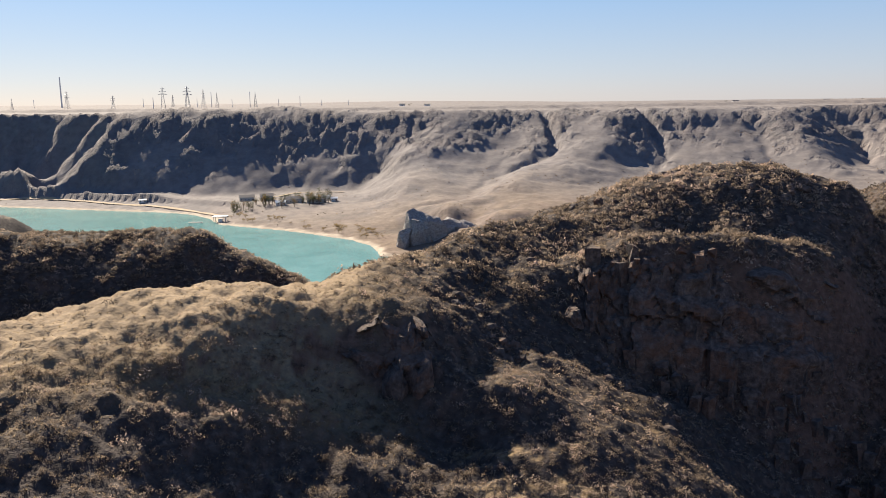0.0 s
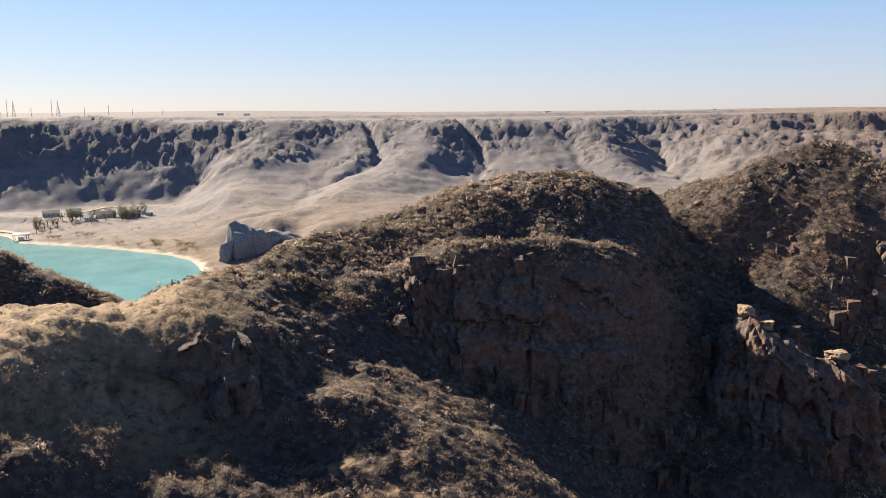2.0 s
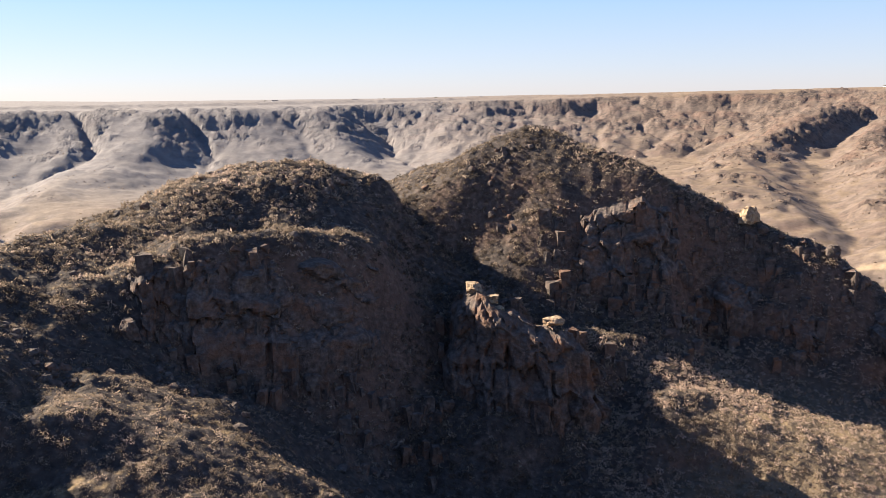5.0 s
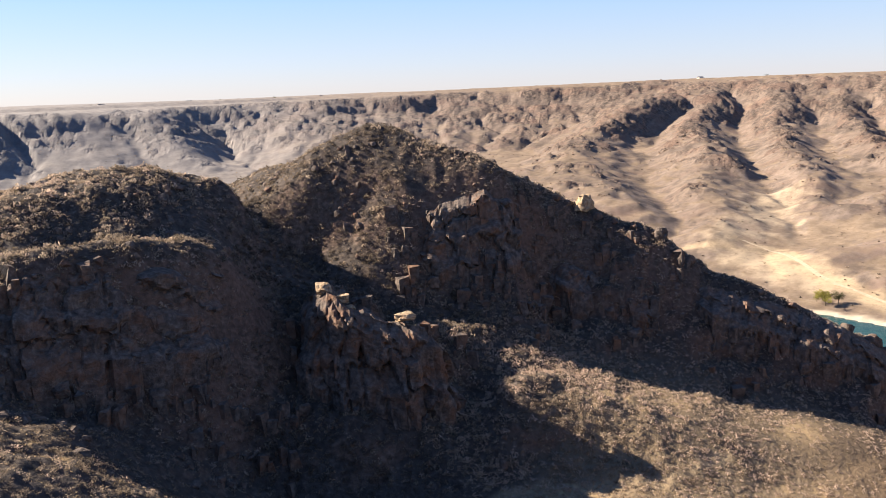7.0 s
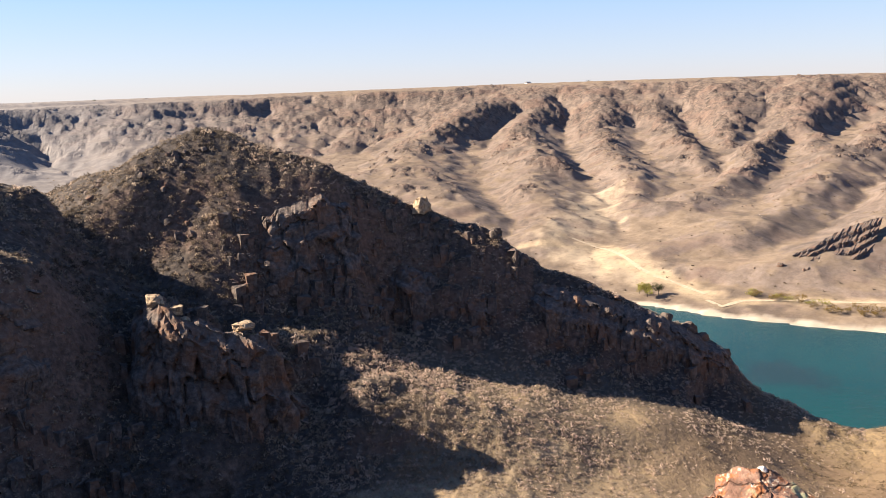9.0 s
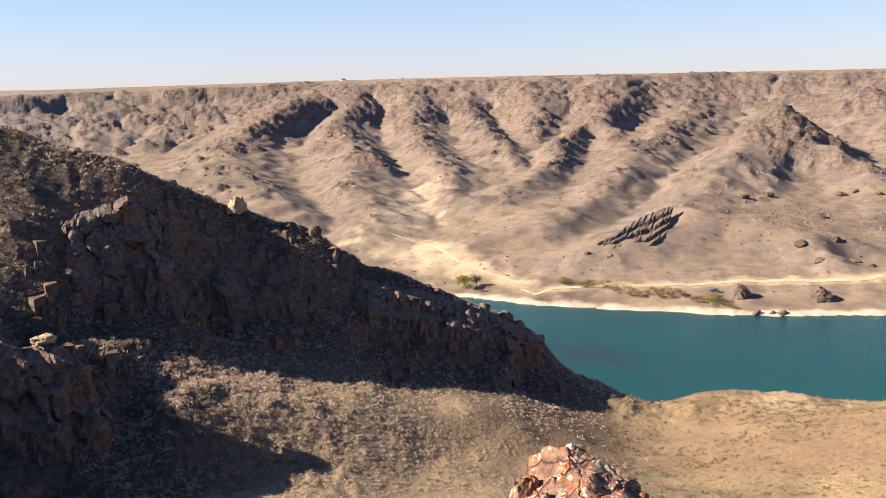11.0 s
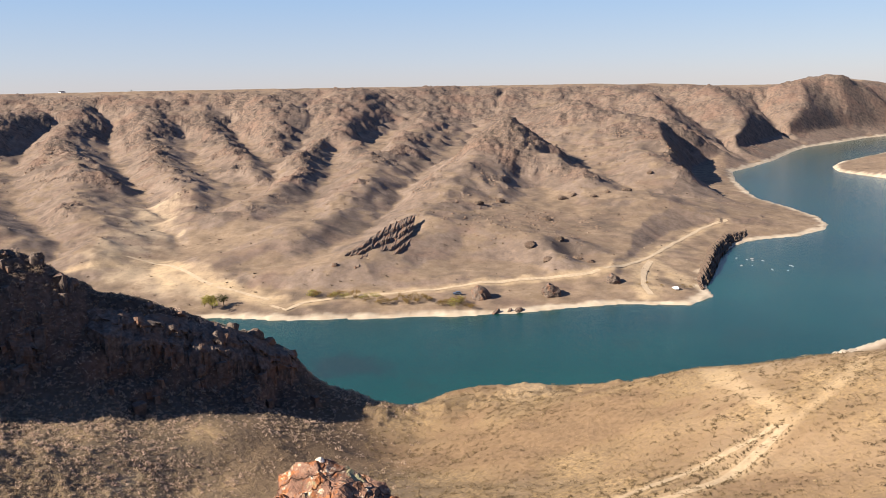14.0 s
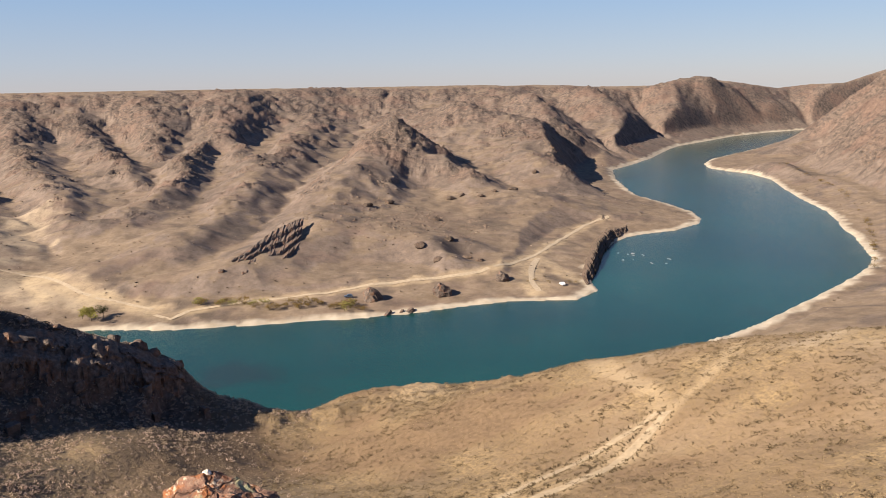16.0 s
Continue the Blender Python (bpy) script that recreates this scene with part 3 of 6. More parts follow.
def terrain(x, y):
    """Height of the ground and what covers it: rock, scrub, pale sand."""
    r, a = np.hypot(x, y), np.degrees(np.arctan2(x, y))
    far = smooth(290, 400, r)
    dn, _ = along(NEAR_BANK, x, y)
    df, _ = along(FAR_BANK, x, y)
    bank = np.minimum(dn, df)
    z, up, proud = np.zeros(x.shape), np.zeros(x.shape), np.zeros(x.shape)
    m = (far < 1) & (r < 480)
    z[m] = NEAR_SHEET(x[m], y[m]) * (1 - far[m])
    m = far > 0
    plain, up[m] = far_land(x[m], y[m])
    inside = np.minimum.reduce([smooth(-1090, -950, x[m]), smooth(-1290, -1150, y[m]), 1 - smooth(2350, 2485, x[m]), 1 - smooth(1550, 1685, y[m])])
    bent = 3 * vnoise(x[m] / 17, y[m] / 17, 5), 3 * vnoise(x[m] / 17, y[m] / 17, 6)
    z[m] += (plain + inside * (WORN(WORN.h, x[m] + bent[0], y[m] + bent[1]) - plain)) * far[m]
    steep = np.zeros(x.shape)
    steep[m] = inside * smooth(0.3, 0.55, WORN(WORN.steep, x[m], y[m]))
    proud[m] = inside * WORN(WORN.proud, x[m] + bent[0], y[m] + bent[1])
    z = np.where(r < 330, np.minimum(z, 109), z)
    # bare rock breaks out on the crests and high on the walls
    rocky = far * smooth(10, 40, z) * smooth(-1.5, 2.5, 0.8 * proud + 3.2 * fbm(x / 55, y / 55, 86, 3) - 1.6 * (1 - smooth(18, 34, a)) + 3.0 * smooth(25, 75, z) + 2.0 * steep + 2.6 * smooth(106, 111, a) - 1.4) * np.maximum(steep, 1 - 0.9 * smooth(0.85, 1.0, up))
    z = z + far * smooth(3, 15, z) * (1.0 * fbm(x / 30, y / 30, 80, 3)) + rocky * (5 * (ridged(x / 40, y / 40, 83, 2, 0.5) - 0.68) + 7.0 * (ridged(x / 17, y / 17, 85, 2, 0.55) - 0.66) + 5.0 * (ridged(x / 7, y / 7, 87, 2, 0.6) - 0.66))
    # near hills: humps and hollows
    close = 1 - far
    z = z + close * (0.8 * fbm(x / 22, y / 22, 90, 3) * smooth(12, 50, r) + (1 - 0.8 * smooth(48, 66, a) * smooth(101, 94, r - 12 * smooth(62, 72, a))) * (0.42 * fbm(x / 4.5, y / 4.5, 95, 2) * smooth(5, 20, r) + 0.9 * (ridged(x / 8 + y / 30, y / 8, 97, 2, 0.5) - 0.68) * smooth(30, 45, r) + 0.2 * fbm(x / 1.3, y / 1.3, 96, 2) * smooth(15, 30, r)))
    z = z + close * smooth(8, 2, a) * smooth(34, 40, r) * smooth(112, 90, r) * (0.55 * (ridged(x / 3.1 + y / 9, y / 2.2, 103, 3, 0.6) - 0.62) + 0.1 * fbm(x / 0.7, y / 0.7, 104, 2))
    craggy = close * smooth(36, 46, a) * smooth(78, 73, a) * smooth(97, 103, r - 10 * smooth(62, 72, a))
    z = z + craggy * (0.7 * (ridged(x / 5.5, y / 5.5, 98, 3, 0.6) - 0.62) + 0.25 * fbm(x / 1.7, y / 1.7, 99, 2))
    # the hilltop drops away steeply round the standing place
    front = 1 - smooth(85, 120, np.abs(a - 40))
    drop = 108.4 - 0.64 * np.clip(r - 0.8, 0, None) + 0.06 * np.clip(r - 29, 0, None) ** 2
    z = np.where(front > 0, z + front * (np.minimum(z, drop) - z), z)
    # cliffs on the shaded side of the dome, the peak and the spurs
    cliff = np.maximum.reduce([disc(x, y, 36, 88, 9), disc(x, y, 52, 105, 6), disc(x, y, 60, 106, 6), disc(x, y, 68, 110, 6)]) * 0.6
    broken = vnoise(x / 9, y / 9, 101) * 1.6 + vnoise(x / 3.1, y / 3.1, 102) * 0.7
    step = 4.2
    s = (z + broken) / step
    fl = np.floor(s)
    stepped = (fl + smooth(0.36, 0.64, s - fl)) * step - broken
    z = z + cliff * (stepped - z)
    # banks: beach, then a rise
    cap = np.where(dn < df, np.where(r < 420, 1.3, 0.1) * np.clip(bank - 14, 0, None), 0) + 0.3 * smooth(99, 101, a) * smooth(950, 1050, r) * np.minimum(bank, 46) + 0.5 + 0.07 * np.minimum(bank, 16) + 0.10 * np.clip(bank - 16, 0, 30) + np.where(r < 660, 0.4, 1.3) * np.clip(bank - 46, 0, None) + 0.8 * vnoise(x / 12, y / 12, 110)
    z = np.minimum(z, np.maximum(cap, 0.15))
    wet = in_water(x, y)
    z = np.where(wet, -np.minimum(3.0, 0.2 + bank * 0.25), np.maximum(z, 0.15))
    return z, {"cliff": cliff, "bank": np.where(wet, -bank, bank), "up": up, "rocky": rocky, "far": far, "r": r, "a": a}


# one sheet of ground, fine where the land lies open to the hilltop and coarse elsewhere
AZ = np.concatenate([np.arange(-180, -31, 4.0), np.arange(-31, 120.5, 0.15), np.arange(120.5, 180, 4.0)])
radii = [0.002, 0.3]
while radii[-1] < 4950:
    q = radii[-1]
    radii.append(q + max(0.35, q * (0.007 if q < 200 else 0.0105 if q < 400 else 0.0066 if q < 1100 else 0.0075 if q < 1900 else 0.0065 if q < 2500 else 0.03)))
RAD = np.array(radii)
GA, GR = np.meshgrid(np.radians(AZ), RAD, indexing="ij")
GX, GY = GR * np.sin(GA), GR * np.cos(GA)
GZ, COVER = terrain(GX, GY)


def ground_z(x, y):
    """Height of the ground sheet at a place, between its vertices."""
    x, y = np.asarray(x, float), np.asarray(y, float)
    r, a = np.hypot(x, y), np.degrees(np.arctan2(x, y))
    i = np.clip(np.searchsorted(AZ, a) - 1, 0, len(AZ) - 2)
    j = np.clip(np.searchsorted(RAD, r) - 1, 0, len(RAD) - 2)
    u, v = np.clip((a - AZ[i]) / (AZ[i + 1] - AZ[i]), 0, 1), np.clip((r - RAD[j]) / (RAD[j + 1] - RAD[j]), 0, 1)
    return (GZ[i, j] * (1 - u) + GZ[i + 1, j] * u) * (1 - v) + (GZ[i, j + 1] * (1 - u) + GZ[i + 1, j + 1] * u) * v


# which stretches of the near hills lie open to the hilltop
RISE = (GZ + 0.5 - EYE) / np.maximum(GR, 1)
OPEN = RISE >= np.maximum.accumulate(RISE, axis=1) - 0.012


def lies_open(x, y):
    r, a = np.hypot(x, y), np.degrees(np.arctan2(x, y))
    return OPEN[np.clip(np.searchsorted(AZ, a), 0, len(AZ) - 1), np.clip(np.searchsorted(RAD, r), 0, len(RAD) - 1)]


# ---- materials ----
def material(name):
    m = bpy.data.materials.new(name)
    m.use_nodes = True
    nt = m.node_tree
    return m, nt, nt.nodes["Principled BSDF"]


def node(nt, kind, **values):
    n = nt.nodes.new(kind)
    for key, value in values.items():
        n.inputs[key].default_value = value
    return n


def noise_tex(nt, coord, scale, detail=5.0, rough=0.6):
    n = node(nt, "ShaderNodeTexNoise", Scale=scale, Detail=detail, Roughness=rough)
    nt.links.new(coord, n.inputs["Vector"])
    return n.outputs["Fac"]


def ramp(nt, fac, stops):
    n = nt.nodes.new("ShaderNodeValToRGB")
    el = n.color_ramp.elements
    el[0].position, el[0].color = stops[0][0], (*stops[0][1], 1)
    el[1].position, el[1].color = stops[-1][0], (*stops[-1][1], 1)
    for p, c in stops[1:-1]:
        el.new(p).color = (*c, 1)
    nt.links.new(fac, n.inputs[0])
    return n.outputs[0]


def mix(nt, fac, a, b, blend="MIX"):
    n = nt.nodes.new("ShaderNodeMix")
    n.data_type, n.blend_type = "RGBA", blend
    for sock, v in ((n.inputs[0], fac), (n.inputs[6], a), (n.inputs[7], b)):
        if isinstance(v, (int, float)):
            sock.default_value = v
        elif isinstance(v, tuple):
            sock.default_value = (*v, 1)
        else:
            nt.links.new(v, sock)
    return n.outputs[2]


def calc(nt, op, a, b=0.0, clamp=False):
    n = nt.nodes.new("ShaderNodeMath")
    n.operation, n.use_clamp = op, clamp
    for sock, v in ((n.inputs[0], a), (n.inputs[1], b)):
        if isinstance(v, (int, float)):
            sock.default_value = v
        else:
            nt.links.new(v, sock)
    return n.outputs[0]


def bump(nt, bsdf, height, strength, distance):
    n = node(nt, "ShaderNodeBump", Strength=strength, Distance=distance)
    nt.links.new(height, n.inputs["Height"])
    nt.links.new(n.outputs[0], bsdf.inputs["Normal"])


def attr(nt, name):
    n = nt.nodes.new("ShaderNodeAttribute")
    n.attribute_name = name
    return n.outputs["Fac"]


def position(nt):
    return nt.nodes.new("ShaderNodeNewGeometry").outputs["Position"]


def ground_material():
    m, nt, b = material("dry_steppe_ground")
    p = position(nt)
    big, mid, small = noise_tex(nt, p, 0.012, 4), noise_tex(nt, p, 0.11, 5), noise_tex(nt, p, 1.6, 4)
    fine = noise_tex(nt, p, 6.0, 3)
    grass = ramp(nt, mid, [(0.3, (0.215, 0.15, 0.082)), (0.5, (0.295, 0.208, 0.112)), (0.72, (0.38, 0.27, 0.15))])
    grass = mix(nt, calc(nt, "MULTIPLY", ramp(nt, small, [(0.42, (0, 0, 0)), (0.68, (1, 1, 1))]), calc(nt, "SUBTRACT", 1.0, calc(nt, "MULTIPLY", attr(nt, "far"), 0.7))), grass, (0.2, 0.145, 0.095))
    tufty = calc(nt, "MULTIPLY", ramp(nt, noise_tex(nt, p, 3.2, 6, 0.75), [(0.46, (0, 0, 0)), (0.6, (1, 1, 1))]), calc(nt, "SUBTRACT", 1.0, attr(nt, "far")))
    grass = mix(nt, calc(nt, "MULTIPLY", tufty, 0.7), grass, (0.15, 0.108, 0.064))
    hillside = ramp(nt, mid, [(0.3, (0.128, 0.098, 0.083)), (0.55, (0.2, 0.154, 0.128)), (0.75, (0.258, 0.2, 0.164))])
    hillside = mix(nt, calc(nt, "MULTIPLY", ramp(nt, noise_tex(nt, p, 0.35, 5), [(0.45, (0, 0, 0)), (0.65, (1, 1, 1))]), 0.6), hillside, (0.14, 0.103, 0.075))
    stone = ramp(nt, small, [(0.28, (0.05, 0.037, 0.031)), (0.5, (0.125, 0.086, 0.067)), (0.72, (0.22, 0.15, 0.115))])
    red = ramp(nt, mid, [(0.4, (0, 0, 0)), (0.65, (1, 1, 1))])
    stone = mix(nt, calc(nt, "MULTIPLY", red, 0.4), stone, (0.16, 0.09, 0.064))
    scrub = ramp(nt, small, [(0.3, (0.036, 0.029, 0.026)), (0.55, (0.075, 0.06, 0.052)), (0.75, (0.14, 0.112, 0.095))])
    beach = ramp(nt, mid, [(0.3, (0.36, 0.295, 0.22)), (0.7, (0.52, 0.45, 0.36))])
    col = mix(nt, attr(nt, "hillside"), grass, hillside)
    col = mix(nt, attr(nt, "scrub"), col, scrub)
    col = mix(nt, attr(nt, "pale"), col, (0.4, 0.315, 0.222))
    col = mix(nt, attr(nt, "russet"), col, ramp(nt, small, [(0.35, (0.14, 0.092, 0.056)), (0.65, (0.228, 0.152, 0.093))]))
    col = mix(nt, attr(nt, "track"), col, ramp(nt, mid, [(0.3, (0.42, 0.31, 0.19)), (0.7, (0.54, 0.42, 0.27))]))
    # broken rock across the river: dark varnished faces, paler reddish debris between them
    broken = noise_tex(nt, p, 0.16, 7, 0.72)
    crag = ramp(nt, broken, [(0.36, (0.055, 0.046, 0.042)), (0.48, (0.13, 0.099, 0.083)), (0.6, (0.205, 0.152, 0.122)), (0.72, (0.27, 0.2, 0.158))])
    crag = mix(nt, calc(nt, "MULTIPLY", ramp(nt, noise_tex(nt, p, 0.02, 4), [(0.45, (0, 0, 0)), (0.62, (1, 1, 1))]), 0.5), crag, (0.21, 0.13, 0.1))
    stone = mix(nt, attr(nt, "far"), stone, crag)
    speckle = calc(nt, "MULTIPLY", ramp(nt, noise_tex(nt, p, 0.3, 6, 0.75), [(0.5, (0, 0, 0)), (0.62, (1, 1, 1))]), calc(nt, "MULTIPLY", attr(nt, "far"), 0.3))
    col = mix(nt, speckle, col, (0.1, 0.076, 0.06))
    outcropping = calc(nt, "MULTIPLY", ramp(nt, noise_tex(nt, p, 0.03, 7, 0.66), [(0.47, (0, 0, 0)), (0.6, (1, 1, 1))]), calc(nt, "MULTIPLY", attr(nt, "far"), 0.6))
    col = mix(nt, calc(nt, "MULTIPLY", outcropping, attr(nt, "hillside")), col, crag)
    col = mix(nt, attr(nt, "stone"), col, stone)
    # distance haze put into the far-left wall's colour as a grey-blue tone
    haze_grey = ramp(nt, mid, [(0.3, (0.16, 0.155, 0.162)), (0.7, (0.24, 0.23, 0.233))])
    col = mix(nt, attr(nt, "haze_mask"), col, haze_grey)
    col = mix(nt, attr(nt, "beach"), col, beach)
    col = mix(nt, 0.35, col, ramp(nt, big, [(0.3, (0.55, 0.52, 0.5)), (0.7, (1, 1, 1))]), "MULTIPLY")
    nt.links.new(col, b.inputs["Base Color"])
    b.inputs["Roughness"].default_value = 0.95
    b.inputs["Specular IOR Level"].default_value = 0.15
    crags = calc(nt, "MULTIPLY", calc(nt, "MULTIPLY", calc(nt, "MULTIPLY", noise_tex(nt, p, 0.22, 6, 0.7), attr(nt, "far")), calc(nt, "ADD", calc(nt, "MULTIPLY", attr(nt, "stone"), 11.0), 1.2)), 1.0)
    near_relief = calc(nt, "MULTIPLY", calc(nt, "ADD", small, calc(nt, "MULTIPLY", fine, 0.35)), calc(nt, "ADD", calc(nt, "MULTIPLY", attr(nt, "scrub"), 0.45), 0.55))
    bump(nt, b, calc(nt, "ADD", near_relief, crags), 0.8, 0.35)
    return m


def water_material():
    m, nt, b = material("river_water")
    p = position(nt)
    big, mid = noise_tex(nt, p, 0.006, 3), noise_tex(nt, p, 0.03, 4)
    deep = ramp(nt, big, [(0.3, (0.0045, 0.031, 0.031)), (0.7, (0.008, 0.051, 0.046))])
    deep = mix(nt, calc(nt, "MULTIPLY", ramp(nt, mid, [(0.55, (0, 0, 0)), (0.75, (1, 1, 1))]), 0.5), deep, (0.016, 0.034, 0.03))
    # the slack upper reach is paler: haze and glint painted over shallow water
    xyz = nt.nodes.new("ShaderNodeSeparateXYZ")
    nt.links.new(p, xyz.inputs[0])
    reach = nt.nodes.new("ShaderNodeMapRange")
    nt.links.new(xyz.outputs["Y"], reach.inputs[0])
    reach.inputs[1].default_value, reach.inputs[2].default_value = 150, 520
    hazy_shallows = ramp(nt, mid, [(0.35, (0.11, 0.25, 0.24)), (0.7, (0.16, 0.32, 0.31))])
    deep = mix(nt, reach.outputs[0], deep, hazy_shallows)
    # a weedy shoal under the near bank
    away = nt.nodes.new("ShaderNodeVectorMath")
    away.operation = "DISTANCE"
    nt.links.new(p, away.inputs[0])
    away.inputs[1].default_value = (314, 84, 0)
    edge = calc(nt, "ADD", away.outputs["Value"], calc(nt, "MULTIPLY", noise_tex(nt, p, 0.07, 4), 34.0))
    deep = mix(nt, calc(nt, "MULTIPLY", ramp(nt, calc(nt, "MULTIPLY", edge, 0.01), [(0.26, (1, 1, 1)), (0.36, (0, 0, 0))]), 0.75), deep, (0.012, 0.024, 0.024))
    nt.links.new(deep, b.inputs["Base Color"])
    b.inputs["Roughness"].default_value = 0.1
    b.inputs["Specular IOR Level"].default_value = 0.2
    b.inputs["IOR"].default_value = 1.33
    bump(nt, b, calc(nt, "ADD", noise_tex(nt, p, 0.35, 4), noise_tex(nt, p, 1.5, 2)), 0.6, 0.2)
    return m


GROUND, WATER = ground_material(), water_material()


# ---- large structure ----
def part(name, bm, mat, parent=None, label="", smooth_faces=False):
    me = bpy.data.meshes.new(name)
    bm.to_mesh(me)
    bm.free()
    for f in me.polygons:
        f.use_smooth = smooth_faces
    me.materials.append(mat)
    ob = new(name, me)
    if parent:
        ob.parent = parent
    if label:
        tagged(ob, label)
    return ob


def mesh_of(name, co, faces, mat, smooth_faces=False):
    """A mesh from arrays: vertices, and faces of one corner count."""
    co, faces = np.asarray(co, np.float32), np.asarray(faces, np.int32)
    me = bpy.data.meshes.new(name)
    n, k = faces.shape
    me.vertices.add(len(co))
    me.vertices.foreach_set("co", co.ravel())
    me.loops.add(n * k)
    me.loops.foreach_set("vertex_index", faces.ravel())
    me.polygons.add(n)
    me.polygons.foreach_set("loop_start", np.arange(0, n * k, k, dtype=np.int32))
    me.polygons.foreach_set("use_smooth", np.full(n, smooth_faces))
    me.update(calc_edges=True)
    me.materials.append(mat)
    return me


def add_attr(me, name, values):
    me.attributes.new(name, "FLOAT", "POINT").data.foreach_set("value", np.asarray(values, np.float32).ravel())


def flat(points):
    return [(r * math.sin(radians(a)), r * math.cos(radians(a))) for a, r in points]


SHORE_ROAD = flat([(69.9, 424), (70.9, 414), (72.1, 423), (74.1, 425), (76.5, 428), (80.5, 432), (83.2, 438), (86.0, 446), (89.1, 455), (91.7, 464), (93.7, 480), (95.7, 514), (97.0, 552), (98.4, 600), (99.8, 645), (101.0, 664)])
SPIT_ROAD = flat([(96.2, 513), (95.8, 485), (95.8, 453), (96.3, 436)])
SPIT_LOOP = flat([(96.4, 514), (97.4, 495), (98.3, 473), (99.2, 462)])
VALLEY_ROAD = flat([(69.8, 433), (67.9, 449), (66.0, 466), (64.8, 483), (63.5, 508), (62.1, 521), (60.9, 528)])
VALLEY_FORK = flat([(62.0, 519), (62.7, 501), (62.9, 480), (63.4, 470)])
VALLEY_CROSS = flat([(61.2, 514), (59.5, 513), (57.5, 513)])
SIDE_FORK = flat([(62.1, 521), (63.0, 502), (64.2, 482), (65.7, 465)])
RUTS = flat([(88, 58), (91, 61.5), (93, 63), (94.9, 64.8), (99.2, 69.2), (102.4, 72.8), (104.6, 76)])
LOWER_RUT = flat([(90.5, 56.8), (93.5, 59.5), (95.3, 61), (96.4, 61.8), (100.5, 65.2), (103.2, 70), (105.2, 75.4)])
CREST_TRACK = flat([(104.9, 75.7), (104.7, 80), (103.1, 86.2), (101.1, 95.8), (100.3, 104)])
SIDE_TRACK = flat([(105.2, 75.4), (107.5, 80), (109, 86), (109.5, 92)])
FLOOR_PATH = flat([(26, 66), (32.9, 66.8), (39.6, 67.2), (44.6, 72), (48, 74.8), (52.6, 75), (56.8, 77.5), (60, 83)])
SANDY_FLAT = flat([(65.5, 460), (63.8, 478), (61.8, 500), (60.2, 512), (60.6, 535), (61.5, 560), (62.0, 600), (62.5, 640), (63.3, 690)])
TRACKS = [(SHORE_ROAD, 1.5, 5), (SPIT_ROAD, 3, 7), (SPIT_LOOP, 2, 6), (VALLEY_ROAD, 3, 10), (VALLEY_FORK, 1.5, 5), (VALLEY_CROSS, 1.5, 6), (SIDE_FORK, 1.5, 5), (RUTS, 0.35, 0.9), (LOWER_RUT, 0.5, 0.9), (CREST_TRACK, 0.3, 1.4), (SIDE_TRACK, 0.2, 1.2), (FLOOR_PATH, 0.25, 0.9)]


